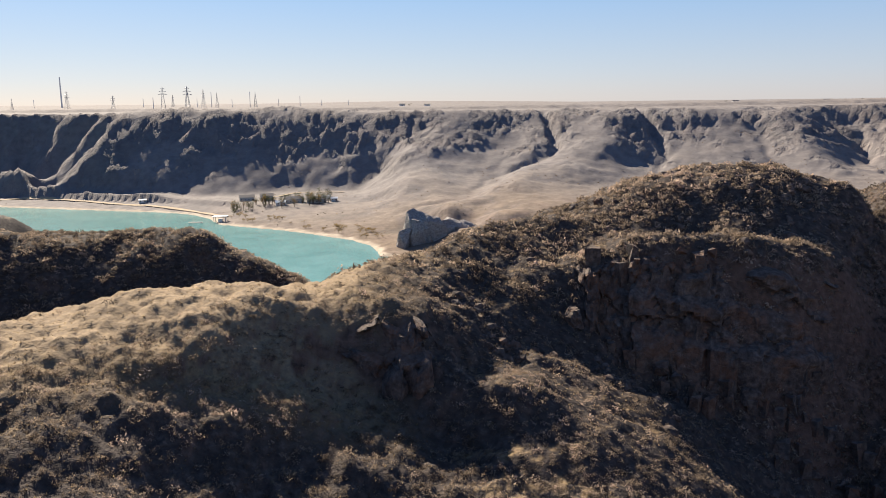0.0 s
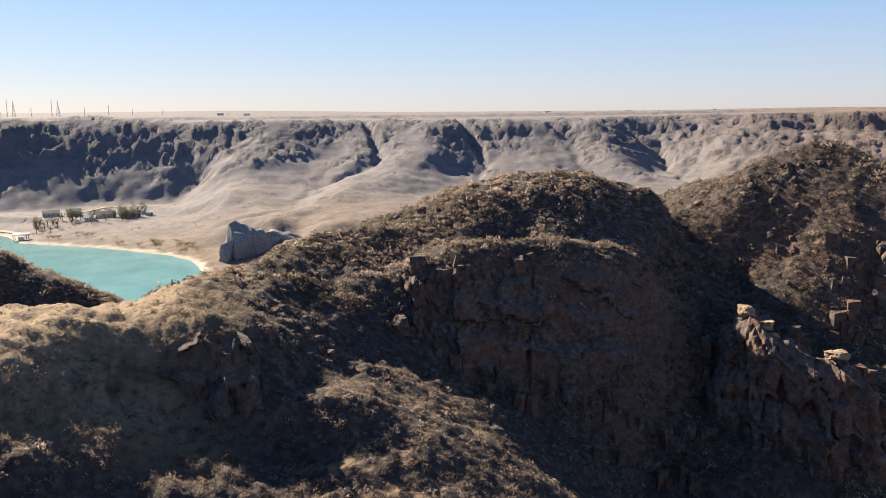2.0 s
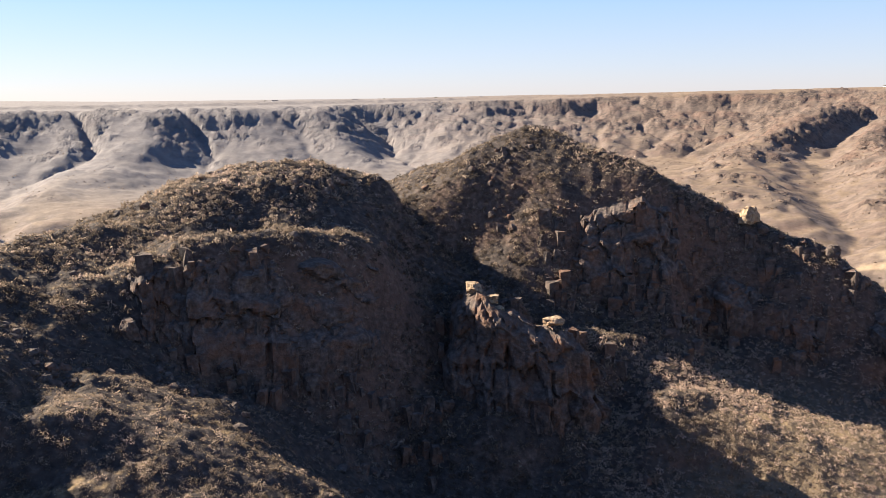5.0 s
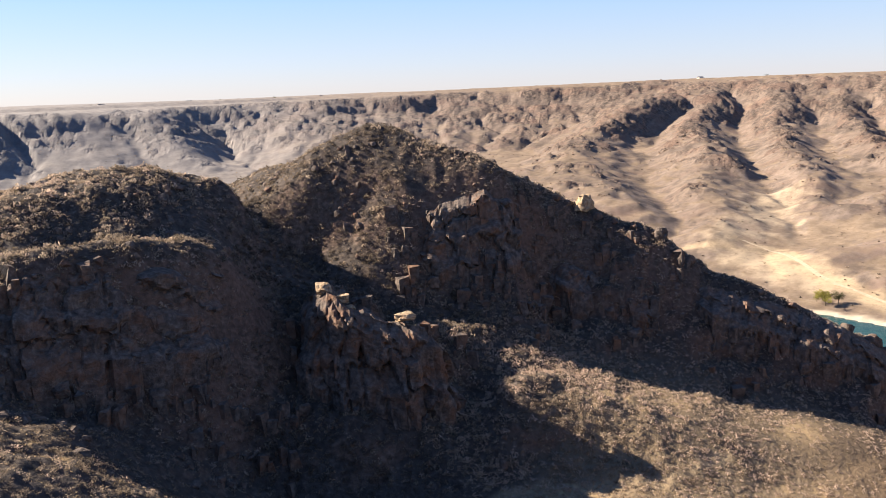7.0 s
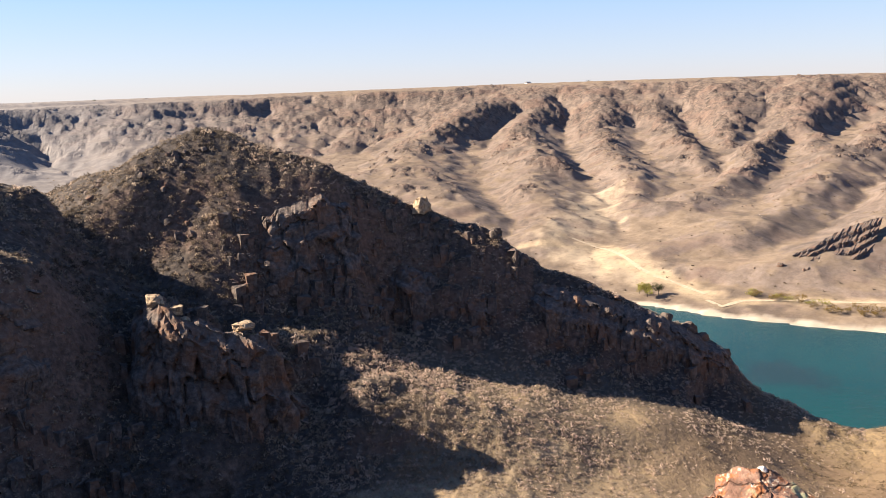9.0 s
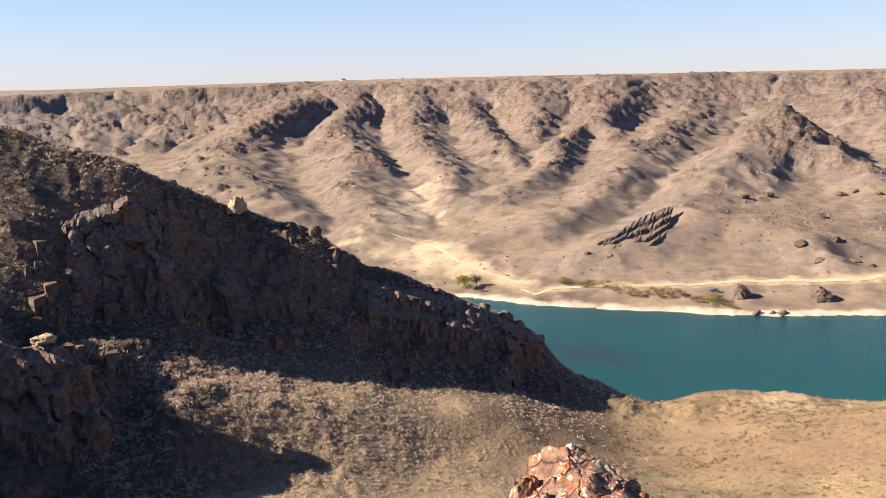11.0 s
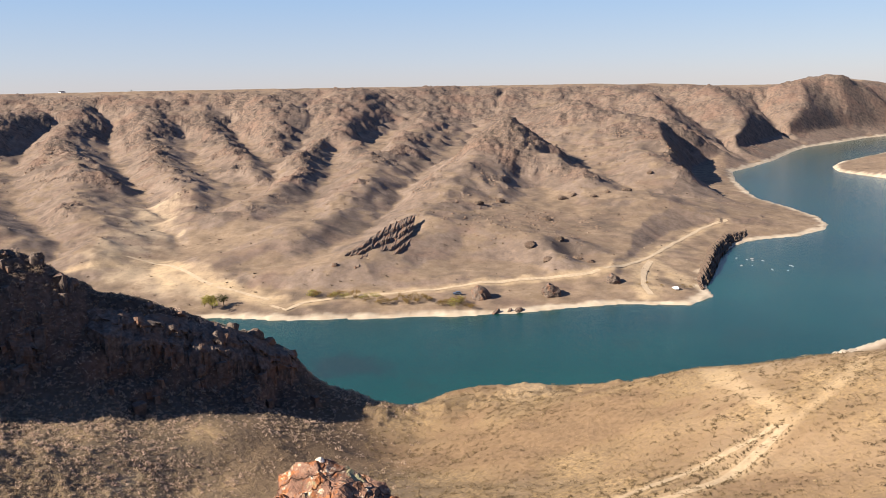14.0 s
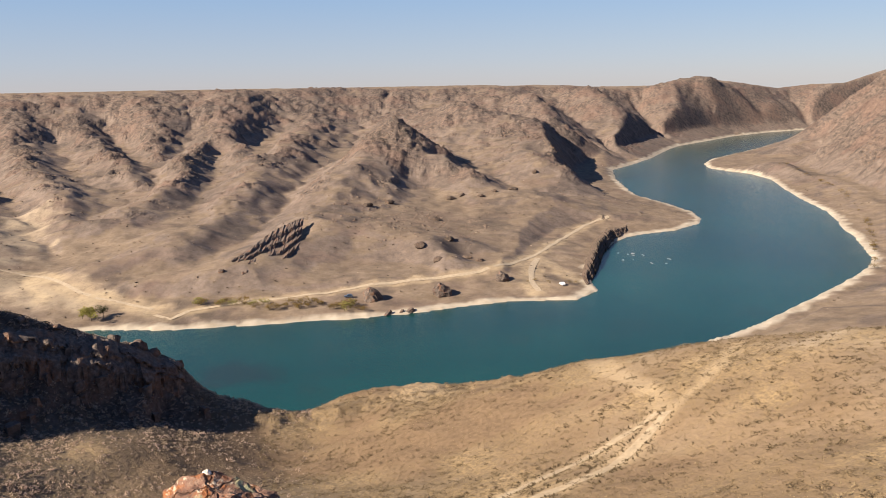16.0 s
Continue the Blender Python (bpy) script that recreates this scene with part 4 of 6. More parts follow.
def build_ground():
    na, nr = GX.shape
    index = np.arange(na * nr, dtype=np.int32).reshape(na, nr)
    nxt = np.roll(index, -1, axis=0)
    faces = np.stack([index[:, :-1], index[:, 1:], nxt[:, 1:], nxt[:, :-1]], -1).reshape(-1, 4)
    me = mesh_of("ground", np.stack([GX, GY, GZ], -1).reshape(-1, 3), faces, GROUND, True)
    dza, dzr = np.gradient(GZ, axis=0), np.gradient(GZ, RAD, axis=1)
    dza = dza / np.maximum(GR * np.radians(np.gradient(AZ))[:, None], 0.05)
    slope = np.hypot(dza, dzr)
    c = COVER
    r, a, bank, far = c["r"], c["a"], c["bank"], c["far"]
    n1, n2 = fbm(GX / 60, GY / 60, 200, 4), fbm(GX / 12, GY / 12, 210, 4)
    stone = smooth(0.75, 1.1, slope + 0.2 * n2) * 0.9 * far
    stone = np.maximum(stone, smooth(0.85, 1.5, slope + 0.2 * n2) * (1 - far))
    stone = np.maximum(stone, c["cliff"] * smooth(0.7, 1.1, slope))
    stone = np.maximum(stone, smooth(0.25, 0.8, c["rocky"] + 0.3 * n2) * 0.9)
    hillside = far * smooth(0.08, 0.3, slope + 0.12 * n1)
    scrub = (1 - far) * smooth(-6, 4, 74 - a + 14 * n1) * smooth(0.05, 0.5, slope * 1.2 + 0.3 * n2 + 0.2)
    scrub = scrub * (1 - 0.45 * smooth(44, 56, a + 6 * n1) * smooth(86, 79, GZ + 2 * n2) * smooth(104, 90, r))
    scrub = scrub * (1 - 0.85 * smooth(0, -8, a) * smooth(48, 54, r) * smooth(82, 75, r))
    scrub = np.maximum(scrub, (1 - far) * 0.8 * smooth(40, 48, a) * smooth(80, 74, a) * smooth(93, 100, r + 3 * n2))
    scrub = np.maximum(scrub, far * smooth(0.25, 0.6, n1 + 0.5 * n2) * 0.5 * (1 - c["up"]))
    tracks = np.zeros(GX.shape)
    for line, half, soft in TRACKS:
        reach_ = max(math.hypot(*p) for p in line) + 60
        m = (r < reach_) & (r > min(math.hypot(*p) for p in line) - 60)
        d, _ = along(line, GX[m], GY[m])
        tracks[m] = np.maximum(tracks[m], 1 - smooth(half, half + soft, d + soft * 0.5 * n2[m]))
    hillside = np.maximum(hillside, 0.7 * far)
    pale = (1 - far) * np.maximum(0.8 * smooth(95, 101, a + 5 * n1) * smooth(58, 72, r) * smooth(-0.5, 0.2, fbm(GX / 17, GY / 17, 223, 3)), 0.6 * smooth(0.1, 0.5, n1 + 0.5 * n2) * smooth(84, 92, a)) * np.clip(0.75 + 0.4 * n2, 0, 1)
    pale = np.maximum(pale, 0.22 * (1 - far) * smooth(-2, -9, a + 3 * n1) * smooth(53, 57, r) * smooth(84, 78, r))
    pale = np.maximum(pale, 0.12 * (1 - far) * smooth(44, 54, a + 4 * n1) * smooth(86, 80, GZ + 2 * n2) * smooth(106, 98, r) * smooth(84, 74, a))
    near_sand, _ = along(SANDY_FLAT, GX, GY)
    pale = np.maximum(pale, 0.8 * (1 - smooth(4, 26, near_sand + 16 * n2)))
    russet = (1 - far) * smooth(-0.25, 0.45, fbm(GX / 26, GY / 26, 220, 3) + 0.2 * n2) * smooth(62, 74, a) * (1 - 0.25 * smooth(94, 100, a)) * 0.85
    brown = 0.5 * (1 - far) * smooth(80, 86, a) * smooth(-0.05, 0.4, fbm(GX / 19, GY / 19, 226, 3) + 0.15 * n2)
    for at_a, at_r, wide in ((104.5, 65, 8), (92, 106, 6.5), (95, 97, 6.5), (98, 89.5, 6), (101, 82.5, 5), (83, 104, 11), (87, 95, 9)):
        brown = np.maximum(brown, (1 - far) * disc(GX, GY, at_a, at_r, wide, 0.8) * smooth(-0.7, 0.0, n2))
    pale, russet = pale * (1 - 0.8 * brown), np.maximum(russet, 0.9 * brown)
    beach = smooth(7.5, 3.5, np.abs(bank) + 3 * n2)
    # the painted haze grows with distance and toward the left bearings
    haze_mask = smooth(600, 1000, r) * smooth(48, 20, a) * 0.75
    for name, values in (("russet", russet), ("haze_mask", haze_mask), ("stone", stone), ("hillside", hillside), ("scrub", scrub), ("pale", pale), ("beach", beach), ("track", tracks * (0.35 + 0.3 * far)), ("far", far)):
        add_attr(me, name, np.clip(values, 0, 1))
    tagged(new("ground", me), "dry tan steppe hills, canyon walls and plateau with rock outcrops", "ground", kind="structure")


build_ground()
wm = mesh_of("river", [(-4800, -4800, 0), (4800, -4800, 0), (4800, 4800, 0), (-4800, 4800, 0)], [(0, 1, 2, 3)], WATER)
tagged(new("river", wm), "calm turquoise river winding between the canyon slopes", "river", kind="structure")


# ---- more materials ----
def rock_material(name, dark, mid, light, stain, stain_amount, scale=1.0, joints=0.8):
    m, nt, b = material(name)
    p = position(nt)
    n1, n2, n3 = noise_tex(nt, p, 0.5 * scale, 6, 0.65), noise_tex(nt, p, 2.4 * scale, 5, 0.65), noise_tex(nt, p, 9.0 * scale, 4)
    col = ramp(nt, n2, [(0.28, dark), (0.5, mid), (0.74, light)])
    col = mix(nt, calc(nt, "MULTIPLY", ramp(nt, n1, [(0.48, (0, 0, 0)), (0.62, (1, 1, 1))]), stain_amount), col, stain)
    crack = nt.nodes.new("ShaderNodeTexVoronoi")
    crack.feature = "DISTANCE_TO_EDGE"
    crack.inputs["Scale"].default_value = 1.1 * scale
    nt.links.new(p, crack.inputs["Vector"])
    line = ramp(nt, crack.outputs["Distance"], [(0.0, (0.45, 0.42, 0.4)), (0.06, (1, 1, 1))])
    col = mix(nt, joints, col, line, "MULTIPLY")
    nt.links.new(col, b.inputs["Base Color"])
    b.inputs["Roughness"].default_value = 0.92
    b.inputs["Specular IOR Level"].default_value = 0.2
    h = calc(nt, "ADD", n2, calc(nt, "MULTIPLY", n3, 0.4))
    h = calc(nt, "ADD", h, calc(nt, "MULTIPLY", calc(nt, "MINIMUM", crack.outputs["Distance"], 0.08), 5.0 * joints))
    bump(nt, b, h, 0.9, 0.18 / scale)
    return m


def plain_material(name, color, rough=0.7, metal=0.0, spread=0.12, scale=3.0):
    m, nt, b = material(name)
    n = noise_tex(nt, position(nt), scale, 4)
    lo, hi = tuple(c * (1 - spread) for c in color), tuple(min(1, c * (1 + spread)) for c in color)
    nt.links.new(ramp(nt, n, [(0.3, lo), (0.7, hi)]), b.inputs["Base Color"])
    b.inputs["Roughness"].default_value, b.inputs["Metallic"].default_value = rough, metal
    return m


def plant_material(name, stops):
    """Leaves and stems, tinted plant by plant by the attribute 'tint'."""
    m, nt, b = material(name)
    col = ramp(nt, attr(nt, "tint"), stops)
    n = noise_tex(nt, position(nt), 3.0, 3)
    col = mix(nt, 0.5, col, ramp(nt, n, [(0.3, (0.6, 0.6, 0.6)), (0.7, (1, 1, 1))]), "MULTIPLY")
    nt.links.new(col, b.inputs["Base Color"])
    b.inputs["Roughness"].default_value = 0.9
    b.inputs["Specular IOR Level"].default_value = 0.1
    # thin dry stems and leaves let some light through
    thin, both = nt.nodes.new("ShaderNodeBsdfTranslucent"), nt.nodes.new("ShaderNodeMixShader")
    nt.links.new(col, thin.inputs[0])
    both.inputs[0].default_value = 0.45
    nt.links.new(b.outputs[0], both.inputs[1])
    nt.links.new(thin.outputs[0], both.inputs[2])
    nt.links.new(both.outputs[0], nt.nodes["Material Output"].inputs[0])
    return m


CLIFF = rock_material("weathered_cliff_stone", (0.04, 0.032, 0.029), (0.11, 0.086, 0.074), (0.22, 0.172, 0.142), (0.2, 0.095, 0.052), 0.55, 0.7, 0.3)
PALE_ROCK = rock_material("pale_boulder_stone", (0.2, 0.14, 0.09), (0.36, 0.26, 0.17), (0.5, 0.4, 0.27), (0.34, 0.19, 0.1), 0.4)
GREY_ROCK = rock_material("grey_bluff_stone", (0.14, 0.125, 0.12), (0.28, 0.255, 0.24), (0.42, 0.39, 0.365), (0.25, 0.2, 0.17), 0.4, 0.3, 0.25)
DARK_ROCK = rock_material("dark_ledge_stone", (0.036, 0.028, 0.024), (0.09, 0.066, 0.052), (0.17, 0.125, 0.095), (0.16, 0.1, 0.074), 0.35, 0.5, 0.2)
def lichen_material():
    m, nt, b = material("lichen_covered_rock")
    p = position(nt)
    grain, mid, big = noise_tex(nt, p, 22, 4), noise_tex(nt, p, 7, 5, 0.65), noise_tex(nt, p, 2.6, 4)
    col = ramp(nt, mid, [(0.3, (0.09, 0.05, 0.036)), (0.55, (0.18, 0.1, 0.072)), (0.75, (0.29, 0.19, 0.135))])
    patch = lambda f, lo, hi: ramp(nt, f, [(lo, (0, 0, 0)), (hi, (1, 1, 1))])
    col = mix(nt, patch(noise_tex(nt, p, 4.2, 6, 0.7), 0.5, 0.57), col, ramp(nt, grain, [(0.3, (0.18, 0.064, 0.026)), (0.7, (0.3, 0.12, 0.05))]))
    col = mix(nt, patch(noise_tex(nt, p, 9.5, 5, 0.7), 0.57, 0.63), col, (0.5, 0.4, 0.3))
    col = mix(nt, patch(calc(nt, "ADD", big, calc(nt, "MULTIPLY", grain, 0.25)), 0.7, 0.78), col, (0.26, 0.245, 0.15))
    crack = nt.nodes.new("ShaderNodeTexVoronoi")
    crack.feature = "DISTANCE_TO_EDGE"
    crack.inputs["Scale"].default_value = 2.6
    bent = nt.nodes.new("ShaderNodeVectorMath")
    bent.operation = "MULTIPLY_ADD"
    jitter = nt.nodes.new("ShaderNodeTexNoise")
    jitter.inputs["Scale"].default_value = 6.0
    nt.links.new(p, jitter.inputs["Vector"])
    nt.links.new(jitter.outputs["Color"], bent.inputs[0])
    bent.inputs[1].default_value = (0.25, 0.25, 0.25)
    nt.links.new(p, bent.inputs[2])
    nt.links.new(bent.outputs[0], crack.inputs["Vector"])
    col = mix(nt, 1.0, col, ramp(nt, crack.outputs["Distance"], [(0.0, (0.2, 0.15, 0.12)), (0.018, (1, 1, 1))]), "MULTIPLY")
    nt.links.new(col, b.inputs["Base Color"])
    b.inputs["Roughness"].default_value = 0.9
    b.inputs["Specular IOR Level"].default_value = 0.2
    h = calc(nt, "ADD", mid, calc(nt, "MULTIPLY", grain, 0.35))
    h = calc(nt, "ADD", h, calc(nt, "MULTIPLY", calc(nt, "MINIMUM", crack.outputs["Distance"], 0.06), 9.0))
    bump(nt, b, h, 1.0, 0.05)
    return m


LICHEN = lichen_material()
WET_STONE = plain_material("bleached_river_stone", (0.27, 0.25, 0.235), 0.5, 0, 0.2, 1.2)
QUARTZ = plain_material("white_quartz_patch", (0.56, 0.47, 0.4), 0.6, 0, 0.15, 14)
RUT_SAND = plain_material("loose_rut_sand", (0.33, 0.25, 0.16), 0.95, 0, 0.2, 1.5)
DIRT = plain_material("trodden_dirt_track", (0.385, 0.3, 0.208), 0.95, 0, 0.16, 0.6)
STRAW = plant_material("dry_shrub_stems", [(0.0, (0.1, 0.08, 0.064)), (0.35, (0.25, 0.194, 0.145)), (0.7, (0.44, 0.344, 0.258)), (1.0, (0.55, 0.415, 0.33))])
TUFT = plant_material("dry_grass_tufts", [(0.0, (0.13, 0.095, 0.058)), (0.4, (0.26, 0.194, 0.118)), (1.0, (0.46, 0.35, 0.21))])
LEAF_YELLOW = plant_material("yellowing_leaves", [(0.0, (0.17, 0.16, 0.045)), (0.6, (0.3, 0.27, 0.08)), (1.0, (0.42, 0.35, 0.11))])
LEAF_GREEN = plant_material("dull_green_leaves", [(0.0, (0.03, 0.04, 0.02)), (1.0, (0.08, 0.085, 0.035))])
LEAF_RUST = plant_material("rusty_bush_leaves", [(0.0, (0.1, 0.07, 0.03)), (0.5, (0.2, 0.14, 0.05)), (1.0, (0.28, 0.17, 0.06))])
BARK = plain_material("grey_bark", (0.12, 0.09, 0.065), 0.9)
STEEL = plain_material("galvanised_steel", (0.3, 0.305, 0.32), 0.6, 0.2)
CONCRETE = plain_material("pale_concrete", (0.45, 0.43, 0.4), 0.85)
WHITE_WALL = plain_material("whitewashed_wall", (0.72, 0.7, 0.66), 0.85)
ROOF_DARK = plain_material("dark_sheet_roof", (0.1, 0.09, 0.09), 0.6)
ROOF_WHITE = plain_material("white_sheet_roof", (0.8, 0.8, 0.78), 0.5)
GLASS_DARK = plain_material("dark_glass", (0.03, 0.035, 0.04), 0.1)
CAR_WHITE = plain_material("white_car_paint", (0.75, 0.76, 0.78), 0.3)
CAR_BLUE = plain_material("blue_car_paint", (0.04, 0.06, 0.1), 0.3)
RUBBER = plain_material("black_rubber", (0.02, 0.02, 0.02), 0.8)


SCREE = rock_material("broken_slope_stone", (0.085, 0.062, 0.048), (0.16, 0.115, 0.088), (0.24, 0.175, 0.135), (0.2, 0.125, 0.09), 0.5, 0.3, 0.1)


# ---- rocks ----
def rock_mesh(seed, sx, sy, sz, cuts=14, rough=0.12, level=3, lump=0.25):
    """A broken boulder: a lumpy ball cut by flat faces, standing on z = 0 with its foot sunk."""
    rnd = random.Random(seed)
    bm = bmesh.new()
    bmesh.ops.create_icosphere(bm, subdivisions=level, radius=1.0)
    planes = []
    for _ in range(cuts):
        n = Vector((rnd.gauss(0, 1), rnd.gauss(0, 1), rnd.gauss(0, 0.8))).normalized()
        planes.append((n, rnd.uniform(0.55, 0.88)))
    off = Vector((rnd.uniform(0, 90), rnd.uniform(0, 90), rnd.uniform(0, 90)))
    for v in bm.verts:
        p = v.co * (1 + lump * noise.noise(v.co * 1.3 + off))
        for n, d in planes:
            k = p.dot(n) - d
            if k > 0:
                p -= n * k * 0.93
        p *= 1 + rough * noise.noise(p * 4.5 + off) + rough * 0.5 * noise.noise(p * 11 + off)
        v.co = (p.x * sx, p.y * sy, (p.z + 0.55) * sz)
    return bm


def block_mesh(seed, sx, sy, sz, cuts=9, rough=0.05):
    """A fractured block: an upright slab with broken corners and uneven faces, standing on z = 0."""
    rnd = random.Random(seed)
    bm = bmesh.new()
    bmesh.ops.create_cube(bm, size=2.0)
    bmesh.ops.subdivide_edges(bm, edges=bm.edges[:], cuts=4, use_grid_fill=True)
    planes = []
    for _ in range(cuts):
        n = Vector((rnd.gauss(0, 1), rnd.gauss(0, 1), rnd.gauss(0, 0.5) + 0.25)).normalized()
        planes.append((n, rnd.uniform(0.8, 1.15)))
    off = Vector((rnd.uniform(0, 90), rnd.uniform(0, 90), rnd.uniform(0, 90)))
    lean_x, lean_y = rnd.uniform(-0.12, 0.12), rnd.uniform(-0.12, 0.12)
    for v in bm.verts:
        p = v.co.copy()
        for n, d in planes:
            k = p.dot(n) - d
            if k > 0:
                p -= n * k
        p += Vector((noise.noise(p * 2.1 + off), noise.noise(p * 2.1 - off), noise.noise(p * 2.3 + off * 2))) * rough * 2
        p += Vector((noise.noise(p * 6 + off), noise.noise(p * 6 - off), 0)) * rough
        v.co = ((p.x + lean_x * (p.z + 1)) * sx, (p.y + lean_y * (p.z + 1)) * sy, (p.z + 1) * 0.5 * sz)
    return bm


def place(a, r, lift=0.0):
    """A place on the ground by bearing and distance."""
    x, y = r * math.sin(radians(a)), r * math.cos(radians(a))
    return x, y, float(ground_z(x, y)) + lift


def rock(name, label, category, at, size, mat, seed, turn=0.0, group="", level=3, cuts=14):
    ob = part(name, rock_mesh(seed, *size, cuts=cuts, level=level), mat)
    ob.matrix_world = Matrix.Translation(at) @ Matrix.Rotation(radians(turn), 4, "Z")
    return tagged(ob, label, category, group)


def rock_group(name, label, category, rows, mat, seed, level=3):
    """One outcrop: an Empty with its blocks. rows: bearing, distance, lift, half sizes, turn."""
    x, y, z = place(rows[0][0], rows[0][1])
    root = new(name)
    root.location = (x, y, z)
    tagged(root, label, category)
    for k, (a, r, lift, sx, sy, sz, turn) in enumerate(rows):
        px, py, pz = place(a, r, lift)
        ob = part("rock", rock_mesh(seed + k, sx, sy, sz, level=level), mat, root)
        ob.matrix_basis = Matrix.Translation((px - x, py - y, pz - z)) @ Matrix.Rotation(radians(turn), 4, "Z")
    return root


# the lichen-covered rock on the slope just below the standing place
lx, ly = 8.2 * math.sin(radians(73.2)), 8.2 * math.cos(radians(73.2))
lichen_rock = new("lichen_rock")
lichen_rock.location = (lx, ly, float(ground_z(lx, ly)))
tagged(lichen_rock, "jagged orange lichen-covered rock with a white quartz tip", "rock")
top = 106.26 - lichen_rock.location.z
part("foot", rock_mesh(76, 0.8, 0.72, (top - 0.8) / 1.5, cuts=24, level=4), LICHEN, lichen_rock)
for name, seed, mat, dx, dy, below, sx, sy, sz, cuts, text in [
        ("body", 91, LICHEN, 0.0, -0.02, 0.03, 0.8, 0.95, 0.62, 22, ""), ("slab", 92, LICHEN, -0.2, 0.4, 0.2, 0.3, 0.2, 0.5, 12, ""),
        ("knob", 104, LICHEN, -0.1, -0.36, 0.12, 0.34, 0.26, 0.5, 16, ""), ("slab", 95, LICHEN, -0.42, 0.2, 0.22, 0.2, 0.22, 0.5, 12, ""), ("knob", 111, LICHEN, -0.4, -0.12, 0.2, 0.22, 0.2, 0.4, 10, ""),
        ("quartz_tip", 96, QUARTZ, -0.1, 0.07, 0.012, 0.045, 0.05, 0.04, 12, "white quartz tip"), ("quartz_patch", 97, QUARTZ, -0.5, 0.3, 0.25, 0.04, 0.08, 0.09, 12, "pale pinkish quartz patch")]:
    bm = rock_mesh(seed, sx, sy, sz, cuts=cuts, rough=0.13, level=5 if name == "body" else 4, lump=0.25)
    crown = max(v.co.z for v in bm.verts)
    bm_top = [Vector(v.co) for v in bm.verts] if name == "body" else []
    piece = part(name, bm, mat, lichen_rock, text)
    if name == "body":
        peak = max(bm_top, key=lambda c: c.z)
        peak = (peak.x + dx, peak.y + dy)
    if name == "quartz_tip":
        dx, dy = peak
    piece.location = (dx, dy, top - below - crown)

# boulders on the ridge crest
CREST = np.array([(math.degrees(math.atan2(p[0], p[1])), math.hypot(p[0], p[1])) for p in LINES["peak ridge"]])


def on_crest(a, ahead, lift):
    return place(a, float(np.interp(a, CREST[:, 0], CREST[:, 1])) - ahead, lift)


def boulder(label, at, size, mat, seed, turn):
    ob = part("boulder", block_mesh(seed, *size, cuts=14, rough=0.13), mat)
    ob.matrix_world = Matrix.Translation(at) @ Matrix.Rotation(radians(turn), 4, "Z")
    return tagged(ob, label, "boulder", "boulders on the ridge")


boulder("pale tan boulder standing on the ridge crest", on_crest(50.5, 0.6, -0.5), (1.5, 1.1, 2.1), PALE_ROCK, 11, 20)
boulder("reddish brown boulder on the ridge shoulder", on_crest(55.6, 0.5, -0.4), (0.95, 0.9, 1.9), CLIFF, 12, 50)
for k, (a, s) in enumerate([(46.6, 0.7), (47.4, 0.5), (48.6, 0.7), (49.4, 0.45), (51.5, 0.75), (52.6, 0.5), (53.8, 0.6), (44.2, 1.0), (43.2, 0.8),
                            (57.5, 0.75), (62, 0.6), (64, 0.65), (67.2, 1.1), (68.6, 1.3), (69.6, 1.1), (71.2, 0.8), (40.5, 0.6)]):
    rock("boulder", "dark weathered boulder on the ridge crest", "boulder", on_crest(a, 1.0, -0.4 * s), (s * 1.2, s, s), CLIFF, 20 + k, 37 * k, "boulders on the ridge")


